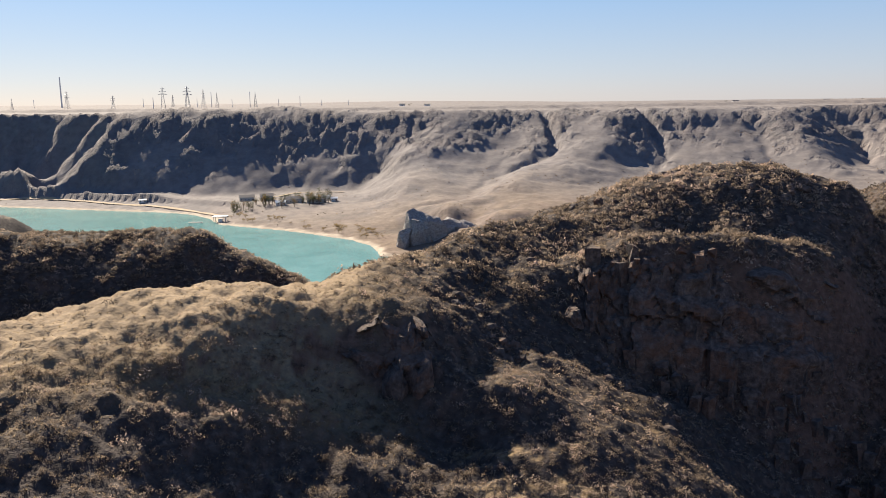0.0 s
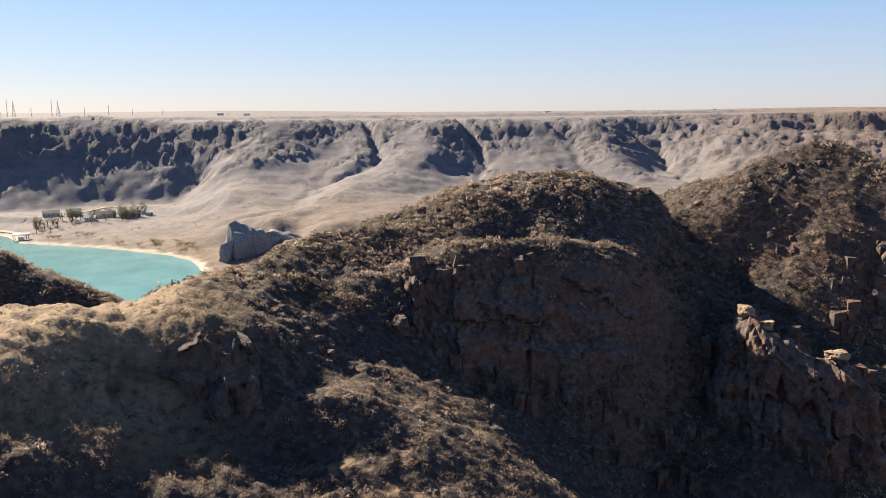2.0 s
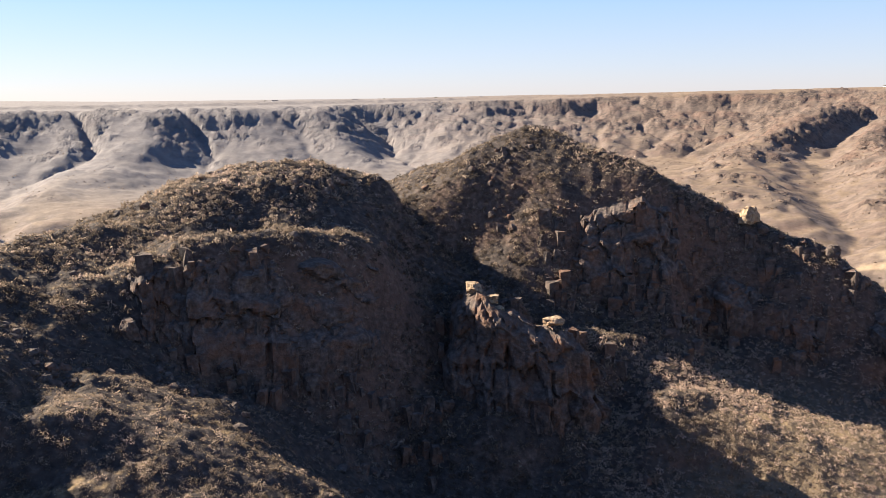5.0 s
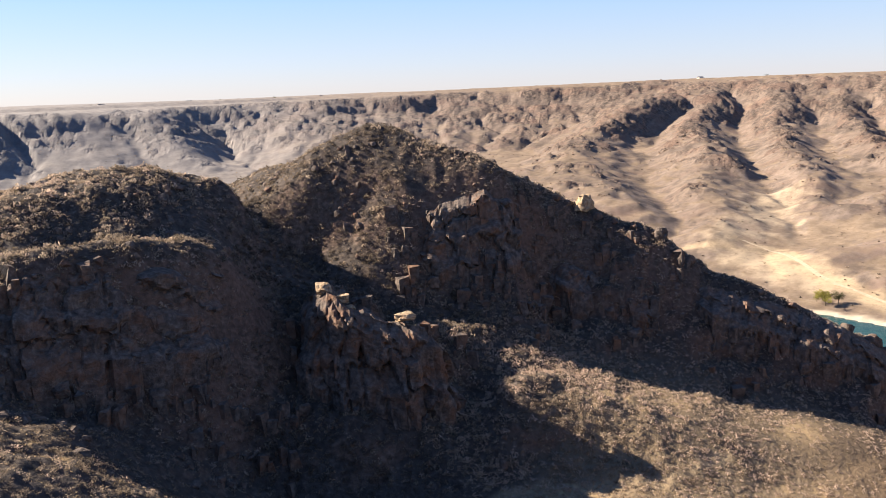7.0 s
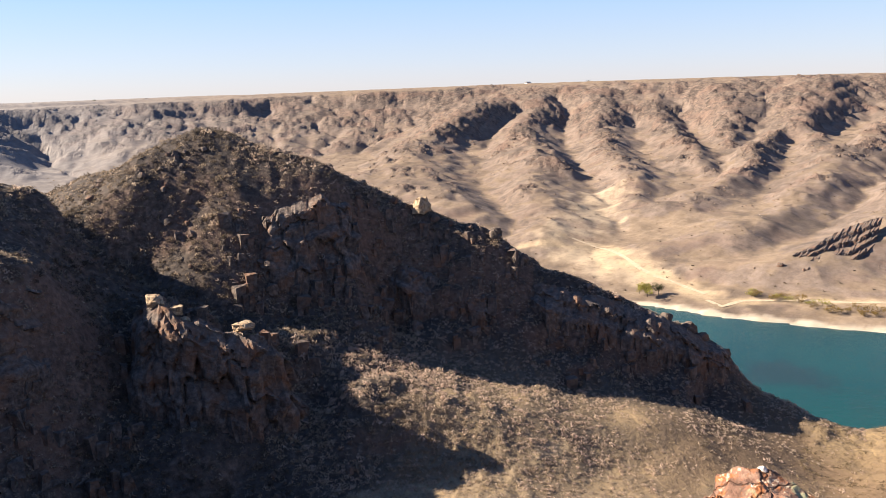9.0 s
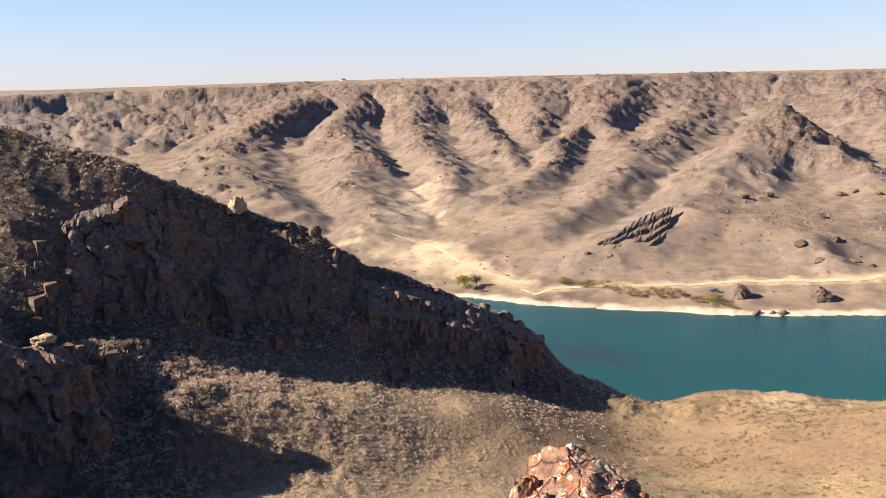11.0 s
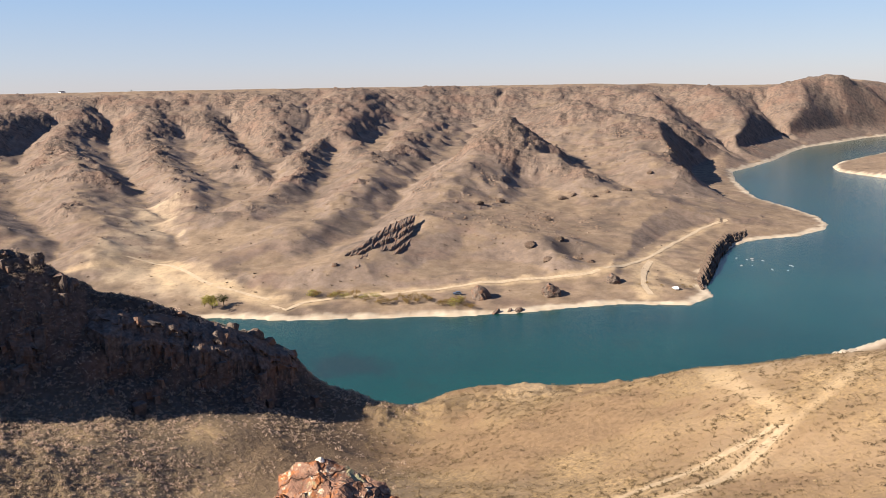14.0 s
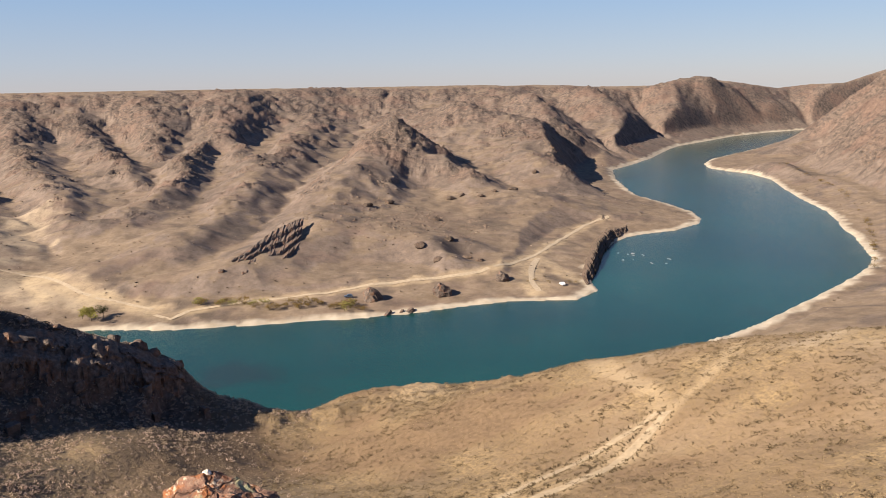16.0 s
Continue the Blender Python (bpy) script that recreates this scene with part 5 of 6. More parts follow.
def cliff_face(root, foot, crown, seed, mat, wide=2.4, high=3.4, proud=0.9, ledges=2, unit=1.0, cap=0.0, slant=0.1):
    """A standing face of cracked stone between its foot and its top line, with ledges and leaning joints.
    unit: coarseness; cap: how far the top runs back into the hill."""
    lo, hi = [Vector(p) / unit for p in bearing(foot)], [Vector(p) / unit for p in bearing(crown)]
    n_u = int(sum((q - p).length for p, q in zip(lo[:-1], lo[1:])) / 0.3)
    n_v = int(max((q - p).length for p, q in zip(lo, hi)) / 0.3)
    t, w = np.meshgrid(np.linspace(0, 1, n_u), np.linspace(0, 1, n_v), indexing="ij")

    def follow(line):
        a = np.array([tuple(p) for p in line])
        k = np.linspace(0, 1, len(a))
        return np.stack([np.interp(t, k, a[:, i]) for i in range(3)], -1)

    p, q = follow(lo), follow(hi)
    back = q - p
    tall = back[..., 2].mean()
    back[..., 2] = 0
    out = -back / np.maximum(np.linalg.norm(back, axis=-1, keepdims=True), 0.1)
    length = n_u * 0.3
    U, W = t * length, w * tall
    # the face stands steep, with a few ledges
    wv = w + 0.06 * fbm(U / 5, W / 9, seed + 3, 2)
    s = (np.floor(wv * (ledges + 1)) + smooth(0.72, 1.0, wv * (ledges + 1) % 1.0)) / (ledges + 1)
    s = 0.35 * w + 0.65 * s
    at = p + (q - p) * np.stack([s, s, w], -1)
    # joints: uneven blocks, taller than wide, each set forward or back
    ju, jw = U / wide + slant * W + 0.3 * fbm(U / 4, W / 4, seed, 2), W / high + 0.3 * fbm(U / 4, W / 4, seed + 1, 2)
    one, two, best = np.full(U.shape, 9.0), np.full(U.shape, 9.0), np.zeros(U.shape)
    for du in (-1, 0, 1):
        for dw in (-1, 0, 1):
            cu, cw = np.floor(ju) + du, np.floor(jw) + dw
            zero = np.zeros_like(cu)
            pu, pw = cu + 0.5 + 0.42 * lattice(cu, cw, zero, seed + 5), cw + 0.5 + 0.42 * lattice(cu, cw, zero, seed + 6)
            d = np.maximum(np.abs(ju - pu), np.abs(jw - pw) * 0.9)
            near = d < one
            two = np.where(near, one, np.minimum(two, d))
            best = np.where(near, lattice(cu, cw, zero, seed + 7), best)
            one = np.where(near, d, one)
    crack = 1 - smooth(0.0, 0.14, two - one)
    push = proud + 0.7 * best - 0.45 * crack + 0.5 * fbm(U / 2.2, W / 2.2, seed + 9, 3)
    edge = np.minimum(t * length / 2.5, (1 - t) * length / 2.5)
    if not cap:
        edge = np.minimum(edge, (1 - w) * tall / 1.2 + 0.15)
    push = push - (proud + 1.6) * (1 - smooth(0, 1, edge + 0.3 * fbm(U / 3, W / 3, seed + 11, 2)))
    at = at + out * push[..., None]
    at[..., 2] -= 3.0 * (1 - smooth(0, 0.14, w))
    at[..., 2] += 0.3 * fbm(U / 1.7, W / 1.7, seed + 13, 2)
    if cap:
        crest = np.repeat(at[:, -1:], 6, axis=1)
        run = np.linspace(0.17, 1, 6)
        crest -= out[:, -1:] * run[None, :, None] * cap / unit
        crest[..., 2] += -run * run * cap / unit * 0.55 + 0.5 * fbm(crest[..., 0] / 2, crest[..., 1] / 2, seed + 15, 2)
        at = np.concatenate([at, crest], axis=1)
        n_v += 6
    at = at * unit
    index = np.arange(n_u * n_v).reshape(n_u, n_v)
    faces = np.stack([index[:-1, :-1], index[1:, :-1], index[1:, 1:], index[:-1, 1:]], -1).reshape(-1, 4)
    base = np.array(root.location)
    ob = new("rock_face", mesh_of("rock_face", at.reshape(-1, 3) - base, faces, mat))
    ob.parent = root
    return ob


def cliff(name, label, category, foot, crown, seed, blocks, mat=None, **shape):
    """One cliff: its cracked face, and loose blocks on its ledges and at its foot. blocks: bearing, distance, half width, height."""
    mid = Vector(bearing([foot[len(foot) // 2]])[0])
    root = new(name)
    root.location = (mid.x, mid.y, float(ground_z(mid.x, mid.y)))
    tagged(root, label, category)
    cliff_face(root, foot, crown, seed, mat or CLIFF, **shape)
    for k, (a, r, w, h) in enumerate(blocks):
        x, y, z = place(a, r, -0.35 * h)
        ob = part("block", block_mesh(seed * 31 + k, w, w * 0.8, h * 1.35, rough=0.08), mat or CLIFF, root)
        ob.matrix_basis = Matrix.Translation(Vector((x, y, z)) - root.location) @ Matrix.Rotation(0.7 * k + seed, 4, "Z")
    return root


# the crag that stands out of the slope, with sunlit ledges on top
crag = cliff("crag", "tall reddish brown crag with sunlit ledges", "crag", [(29.8, 86, -18.6), (32, 82.6, -20.4), (34.6, 80, -21.6), (37.6, 79.2, -22.6), (40.5, 81, -22.7), (42.2, 84.5, -21.6)],
             [(30.6, 88.8, -14.0), (32.6, 86, -13.2), (34.5, 84.2, -14.6), (37.2, 83.4, -15.7), (39.0, 83.2, -16.0), (40.6, 85.6, -18.6)], 51, [(41.6, 83.5, 0.7, 0.9), (33, 84, 0.6, 0.7)], wide=2.4, high=3.8, proud=1.0, ledges=1, cap=7, slant=0.03)
# paler stone than the crag's puts the sun on its top into the colour
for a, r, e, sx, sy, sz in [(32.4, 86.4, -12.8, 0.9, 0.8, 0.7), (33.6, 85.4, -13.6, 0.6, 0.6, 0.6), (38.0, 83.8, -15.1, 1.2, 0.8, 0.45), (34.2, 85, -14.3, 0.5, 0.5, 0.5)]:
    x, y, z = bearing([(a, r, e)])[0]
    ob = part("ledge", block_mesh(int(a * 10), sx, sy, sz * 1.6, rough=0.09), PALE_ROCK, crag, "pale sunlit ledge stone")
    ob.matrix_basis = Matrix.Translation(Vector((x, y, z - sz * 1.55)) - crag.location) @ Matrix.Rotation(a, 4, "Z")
# cliffs of cracked stone on the dome, the peak, the saddle and the shaded ridge
cliff("cliff", "dark reddish cliff of cracked rock below the domed hill", "cliff", [(9, 76.5, -14.4), (11, 75.5, -16.0), (13.2, 75.5, -17.4), (18, 77, -17.8), (23.7, 79, -17.8), (28, 86, -16.2)],
      [(9, 79.6, -11.2), (11, 79.8, -10.6), (13.9, 80.3, -10.1), (18, 81.5, -10.2), (22, 83.5, -10.4), (26.5, 89, -11.2)], 52, [(9, 75, 0.9, 1.2), (15, 75.5, 0.8, 1.0), (21, 77, 1.0, 1.1), (25, 81, 0.8, 1.2)], wide=3.0, high=3.6, proud=0.45, ledges=2)
cliff("cliff", "dark cracked cliff below the highest peak", "cliff", [(38.5, 100.8, -11.8), (41.5, 101.8, -13.0), (44, 102.8, -13.3), (47, 105, -12.6)], [(39.5, 104.6, -8.2), (41.5, 106.2, -7.5), (43.8, 107.6, -6.8), (46.2, 108.6, -7.6)], 53, [(40, 100.5, 0.8, 1.0)], wide=2.8, high=3.8, proud=0.7, ledges=2)
cliff("cliff", "low dark crag on the saddle spur", "cliff", [(-9, 59, -17.6), (-5, 57.2, -18.6), (-2, 56.8, -19.0), (0.8, 58, -17.8)], [(-8.2, 62.4, -14.1), (-5, 61.6, -13.9), (-2.6, 60.8, -14.0), (-1.0, 60.2, -14.8)], 54, [], wide=2.2, high=2.6, proud=0.7, ledges=1)
cliff("cliff", "row of broken ledges along the shaded ridge", "cliff", [(58, 106, -15.4), (63, 108, -16.8), (67, 110, -17.8), (72, 114, -19.2)], [(58, 109.5, -13.2), (63, 111.5, -14.4), (67, 113.5, -15.6), (71.5, 116.4, -17.6)], 55, [(60, 105.5, 0.7, 0.9), (65, 108, 0.8, 1.0), (69, 110.5, 0.7, 1.2)], wide=2.0, high=2.4, proud=0.3, ledges=1)
cliff("cliff", "broken ledges on the steep side of the ridge", "cliff", [(48, 106, -13.6), (52, 105, -15.4), (56, 104.5, -16.4)], [(48, 109, -11.4), (52, 108, -12.8), (55.5, 107.2, -14.2)], 56, [(50, 104, 0.7, 1.0), (54, 103, 0.8, 1.1)], wide=2.2, high=2.6, proud=0.0, ledges=1)

# outcrops across the river
rock_group("bluff", "grey domed rock bluff at the water's edge", "bluff",
           [(-1.75, 640, -5, 13, 15, 22, 10), (-0.8, 645, -6, 12, 14, 17, 60), (-2.7, 632, -4, 8, 9, 13, 30), (0.5, 655, -5, 15, 14, 11, 100), (1.6, 670, -5, 14, 14, 9, 140)], GREY_ROCK, 500)
cliff("ledge", "dark brown slanting rock ledge on the hillside", "ledge", [(74.5, 466, -11.8), (75.9, 458, -12.3), (77.3, 464, -12.2), (78.7, 480, -11.5), (79.7, 500, -10.6)],
      [(74.8, 471, -11.35), (76.6, 494, -10.3), (78.0, 522, -9.4), (79.2, 536, -8.9), (80.1, 547, -8.6)], 58, [(74.4, 462, 1.6, 1.5)], CLIFF, wide=2.4, high=1.0, proud=0.4, ledges=3, unit=1.7, slant=0.0)
for k, (a, r, sx, sy, sz) in enumerate([(84.8, 420, 4.5, 6, 6.5), (89.6, 429, 5, 6, 6), (93.9, 455, 4, 5, 5), (87.3, 402, 2.2, 1.8, 1.6), (85.7, 400, 2.6, 1.6, 1.5), (86.6, 401.5, 1.8, 1.4, 1.2)]):
    slab = part("shore_rock", block_mesh(540 + k, sx, sy * 0.7, sz * 1.5, cuts=16, rough=0.1), CLIFF)
    slab.matrix_world = Matrix.Translation(place(a, r, -0.5 * sz)) @ Matrix.Rotation(radians(95 + 14 * k), 4, "Z") @ Matrix.Rotation(radians(24), 4, "Y")
    tagged(slab, "dark brown rock slab leaning out of the far shore", "rock", "rocks along the far shore")
cliff("bank_cliff", "dark eroded bank above the bend in the river", "bank", [(99.6, 455, -13.5), (100.25, 498, -12.4), (100.65, 550, -11.3), (101.3, 596, -10.4), (102.3, 630, -9.8)],
      [(99.3, 466, -13.0), (99.9, 508, -11.6), (100.3, 560, -10.5), (101.0, 606, -9.75), (102.2, 640, -9.5)], 59, [(101.2, 588, 2.0, 2.0)], DARK_ROCK, wide=2.0, high=2.2, unit=2.0, cap=22)
rnd = random.Random(5)
for k in range(12):
    a, r = rnd.choice([rnd.uniform(101.6, 102.8), rnd.uniform(103.2, 105.2)]), rnd.uniform(520, 552)
    x, y = r * math.sin(radians(a)), r * math.cos(radians(a))
    rock("river_stone", "pale stone breaking the river surface", "stone", (x, y, -0.35), (rnd.uniform(1.0, 3.6), rnd.uniform(0.6, 1.6), rnd.uniform(0.3, 0.42)), WET_STONE, 580 + k, rnd.uniform(-15, 15), "stones in the rapids", 2)
# crags along the upper slopes across the river
rnd = random.Random(8)
for k, (a, r) in enumerate([(91, 700), (92.3, 690), (93.2, 705), (90.2, 690), (94.5, 730), (89, 600), (90, 520), (91.3, 500), (92.2, 490), (88, 500), (89.2, 480), (96, 790), (98, 840), (84.5, 620), (86, 640)]):
    s = rnd.uniform(2.5, 5)
    rock("outcrop", "brown rock outcrop on the far hillside", "outcrop", place(a, r, -0.3 * s), (s * 1.4, s, s * 0.7), DARK_ROCK, 600 + k, rnd.uniform(0, 180), "outcrops on the far slopes", 4)


# ---- tracks and roads ----
def draped(name, label, points, width, lift, mat, step, uneven=0.25, seed=1):
    """A strip of trodden ground that follows the land. points: x, y."""
    pts = [Vector(p) for p in points]
    line = []
    for k in range(len(pts) - 1):
        p0, p1, p2, p3 = pts[max(k - 1, 0)], pts[k], pts[k + 1], pts[min(k + 2, len(pts) - 1)]
        n = max(2, int((p2 - p1).length / step))
        for i in range(n):
            t = i / n
            line.append(0.5 * (2 * p1 + (p2 - p0) * t + (2 * p0 - 5 * p1 + 4 * p2 - p3) * t * t + (3 * p1 - p0 - 3 * p2 + p3) * t ** 3))
    line.append(pts[-1])
    co, faces, n = [], [], 5
    for i, p in enumerate(line):
        d = (line[min(i + 1, len(line) - 1)] - line[max(i - 1, 0)]).normalized()
        side = Vector((-d.y, d.x))
        w = width * (1 + uneven * noise.noise(Vector((i * 0.23, seed * 3.7, 0))))
        for j in range(n):
            q = p + side * w * (j / (n - 1) - 0.5)
            co.append((q.x, q.y, float(ground_z(q.x, q.y)) + lift))
        if i:
            b = (i - 1) * n
            faces += [(b + j, b + j + 1, b + n + j + 1, b + n + j) for j in range(n - 1)]
    return tagged(new(name, mesh_of(name, co, faces, mat, True)), label, "track", kind="structure")


draped("road", "pale dirt road along the far shore", SHORE_ROAD, 2.4, 0.17, DIRT, 5, seed=1)
draped("road", "pale dirt track down to the spit", SPIT_ROAD, 3.0, 0.17, DIRT, 5, 0.5, 2)
draped("road", "bright dirt track up the side valley", VALLEY_ROAD, 2.4, 0.17, DIRT, 6, 0.5, 4)
draped("road", "gravel road along the far canyon foot", flat([(-36, 1190), (-28, 1135), (-24.2, 1070), (-21.6, 1012), (-18.9, 964), (-16.8, 915), (-14.6, 852)]), 6, 0.7, RUT_SAND, 14, 0.2, 7)
draped("road", "pale road climbing behind the settlement", flat([(-12, 950), (-10.1, 975), (-8.6, 975), (-6.7, 965)]), 5, 0.8, RUT_SAND, 14, 0.1, 8)
draped("wheel_rut", "sandy wheel rut worn into the grass slope", RUTS, 0.75, 0.03, RUT_SAND, 0.7, 0.4, 9)
draped("wheel_rut", "broad sandy wheel rut worn into the grass slope", LOWER_RUT, 1.0, 0.03, RUT_SAND, 0.7, 0.35, 10)


# ---- low plants ----
def tuft_templates(seed, count, blades, spread, width, droop):
    """Small clumps of pointed stems, about 1 m across, as arrays of triangles."""
    rng = np.random.default_rng(seed)
    made = []
    for _ in range(count):
        tri = []
        for _ in range(blades):
            az, up = rng.uniform(0, 2 * np.pi), rng.uniform(0.15, 1.0) ** droop
            length = rng.uniform(0.55, 1.0)
            d = np.array([np.cos(az) * (1 - up) * 1.1, np.sin(az) * (1 - up) * 1.1, 0.35 + 0.65 * up]) * length * 0.62
            foot = np.array([np.cos(az), np.sin(az), 0]) * rng.uniform(0, spread)
            side = np.array([-np.sin(az), np.cos(az), 0]) * width * rng.uniform(0.6, 1.4)
            tri.append([foot - side, foot + side, foot + d])
        made.append(np.array(tri))
    return made


def scatter(name, label, category, x, y, size, tint, mat, templates, seed, squash=0.8):
    rng = np.random.default_rng(seed)
    z = ground_z(x, y)
    pick, turn = rng.integers(0, len(templates), len(x)), rng.uniform(0, 2 * np.pi, len(x))
    co, tints = [], []
    for k, tri in enumerate(templates):
        m = pick == k
        n = m.sum()
        if not n:
            continue
        c, s = np.cos(turn[m])[:, None], np.sin(turn[m])[:, None]
        v = tri.reshape(-1, 3)
        px = (v[:, 0] * c - v[:, 1] * s) * size[m][:, None] + x[m][:, None]
        py = (v[:, 0] * s + v[:, 1] * c) * size[m][:, None] + y[m][:, None]
        pz = v[:, 2] * size[m][:, None] * squash + z[m][:, None] - 0.06 * size[m][:, None]
        co.append(np.stack([px, py, pz], -1).reshape(-1, 3))
        tints.append(np.repeat(tint[m], len(v)))
    co, tints = np.concatenate(co), np.concatenate(tints)
    me = mesh_of(name, co, np.arange(len(co)).reshape(-1, 3), mat)
    add_attr(me, "tint", tints)
    return tagged(new(name, me), label, category, kind="stuff")


def sprinkle(rng, n, a0, a1, r0, r1):
    a, r = np.radians(rng.uniform(a0, a1, n)), np.sqrt(rng.uniform(r0 * r0, r1 * r1, n))
    return r * np.sin(a), r * np.cos(a), np.degrees(a), r


def cushion_templates(seed, count, stems, thin=1.0):
    """Rounded bushy clumps: short broad stems that fan out from the foot to a low dome."""
    rng = np.random.default_rng(seed)
    made = []
    for _ in range(count):
        az, up = rng.uniform(0, 2 * np.pi, stems), np.arcsin(rng.uniform(0.05, 1.0, stems))
        d = np.stack([np.cos(az) * np.cos(up), np.sin(az) * np.cos(up), 0.85 * np.sin(up)], -1)
        mid = d * rng.uniform(0.18, 0.5, (stems, 1))
        u, v = rng.normal(0, 1, (stems, 3)) + 0.5 * d, rng.normal(0, 1, (stems, 3))
        u = u / np.linalg.norm(u, axis=1)[:, None] * rng.uniform(0.1, 0.2, (stems, 1)) * thin
        v = v / np.linalg.norm(v, axis=1)[:, None] * rng.uniform(0.06, 0.12, (stems, 1)) * thin
        made.append(np.stack([mid - u - v, mid - u * 0.6 + v, mid + u], 1))
    return made


rng = np.random.default_rng(3)
SHRUB, SPRIG = tuft_templates(1, 8, 14, 0.34, 0.1, 1.0), tuft_templates(7, 6, 6, 0.3, 0.12, 1.0)
CUSHION = cushion_templates(4, 10, 22, 0.8)
x, y, a, r = sprinkle(rng, 130000, -33, 80, 36, 150)
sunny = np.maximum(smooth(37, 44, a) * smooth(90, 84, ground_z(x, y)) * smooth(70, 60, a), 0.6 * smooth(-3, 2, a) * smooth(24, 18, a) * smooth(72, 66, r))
steep_side = smooth(42, 48, a) * smooth(97, 102, r - 8 * smooth(62, 72, a))
clump = fbm(x / 6, y / 6, 300, 3) + 0.4 * fbm(x / 30, y / 30, 301, 2) + 0.6 * np.maximum(sunny, steep_side)
inner = np.interp(a, [-30, -18, -10], [54, 57, 64])
grassy = smooth(-1, -10, a) * smooth(-1, 3, r - inner) * smooth(82, 76, r)
open_ground = np.maximum(grassy, smooth(54, 76, a + 7 * fbm(x / 9, y / 9, 303, 2)) * smooth(104, 96, r - 14 * smooth(66, 74, a)) * 0.92)
keep = (rng.uniform(-1.15, 0.6, len(x)) < clump) & (rng.uniform(0, 1, len(x)) > 0.95 * open_ground) & lies_open(x, y)
x, y, a = x[keep], y[keep], a[keep]
r = np.hypot(x, y)
size = rng.uniform(0.5, 1.0, len(x)) ** 1.6 * (1.0 - 0.3 * smooth(44, 58, a)) * (1 + 0.7 * (rng.uniform(0, 1, len(x)) < 0.1))
# the sunlit floor's brightness is put into the tint; peak front tinted darker
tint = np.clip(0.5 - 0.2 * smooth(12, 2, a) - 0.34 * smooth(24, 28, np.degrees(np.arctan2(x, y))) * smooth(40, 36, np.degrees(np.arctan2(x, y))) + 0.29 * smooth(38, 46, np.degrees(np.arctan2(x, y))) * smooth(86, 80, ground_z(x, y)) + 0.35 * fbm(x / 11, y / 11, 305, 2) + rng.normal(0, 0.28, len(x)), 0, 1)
m = r < 74
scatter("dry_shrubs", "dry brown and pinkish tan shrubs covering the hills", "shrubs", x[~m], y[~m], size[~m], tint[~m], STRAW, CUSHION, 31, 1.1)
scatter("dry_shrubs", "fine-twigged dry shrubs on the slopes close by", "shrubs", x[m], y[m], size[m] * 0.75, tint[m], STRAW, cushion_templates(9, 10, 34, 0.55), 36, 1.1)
x, y, a, r = sprinkle(rng, 24000, 76, 120, 40, 140)
keep = rng.uniform(-0.7, 1.7, len(x)) < fbm(x / 12, y / 12, 310, 3) + 0.25 * smooth(96, 108, a)
x, y = x[keep], y[keep]
scatter("grass_tufts", "small dry grass tufts dotted over the sandy slope", "grass", x, y, rng.uniform(0.45, 1.0, len(x)) ** 2.2 * 1.35, np.clip(rng.normal(0.24, 0.2, len(x)), 0, 1), TUFT, cushion_templates(12, 8, 22, 0.7), 32, 0.65)
x, y = np.zeros(0), np.zeros(0)
for line, off in ((RUTS, 0.9), (RUTS, -0.75), (LOWER_RUT, 1.0), (LOWER_RUT, -1.0)):
    pts = np.array(along_points([(*q, 0.0) for q in line], 0.45))[:, :2]
    way = np.gradient(pts, axis=0)
    way = way / np.linalg.norm(way, axis=1)[:, None]
    pts = pts + np.stack([-way[:, 1], way[:, 0]], -1) * (off + rng.normal(0, 0.16, len(pts)))[:, None]
    pts = pts[rng.uniform(0, 1, len(pts)) < 0.7]
    x, y = np.append(x, pts[:, 0]), np.append(y, pts[:, 1])
scatter("rut_tufts", "dark brown grass tufts lining the wheel ruts", "grass", x, y, rng.uniform(0.45, 0.9, len(x)), rng.uniform(0, 0.25, len(x)), TUFT, SHRUB, 37, 0.6)
x, y, a, r = sprinkle(rng, 42000, -31, 119, 36, 130)
keep = lies_open(x, y)
x, y = x[keep], y[keep]
scatter("short_grass", "short dry grass between the shrubs", "grass", x, y, rng.uniform(0.15, 0.38, len(x)), rng.uniform(0.3, 1, len(x)), TUFT, SPRIG, 33, 0.7)
# bushes dotted over the slopes and flats across the river
BUSH = tuft_templates(2, 6, 10, 0.3, 0.22, 0.7)
x, y, a, r = sprinkle(rng, 30000, -32, 122, 400, 1150)
z = ground_z(x, y)
keep = (z > 1.5) & (z < 96) & (rng.uniform(-0.2, 1.4, len(x)) < fbm(x / 40, y / 40, 320, 3))
x, y = x[keep], y[keep]
scatter("far_bushes", "low brown bushes scattered over the far slopes", "bushes", x, y, rng.uniform(1.0, 2.6, len(x)), np.clip(rng.normal(0.3, 0.2, len(x)), 0, 1), STRAW, BUSH, 34, 0.7)


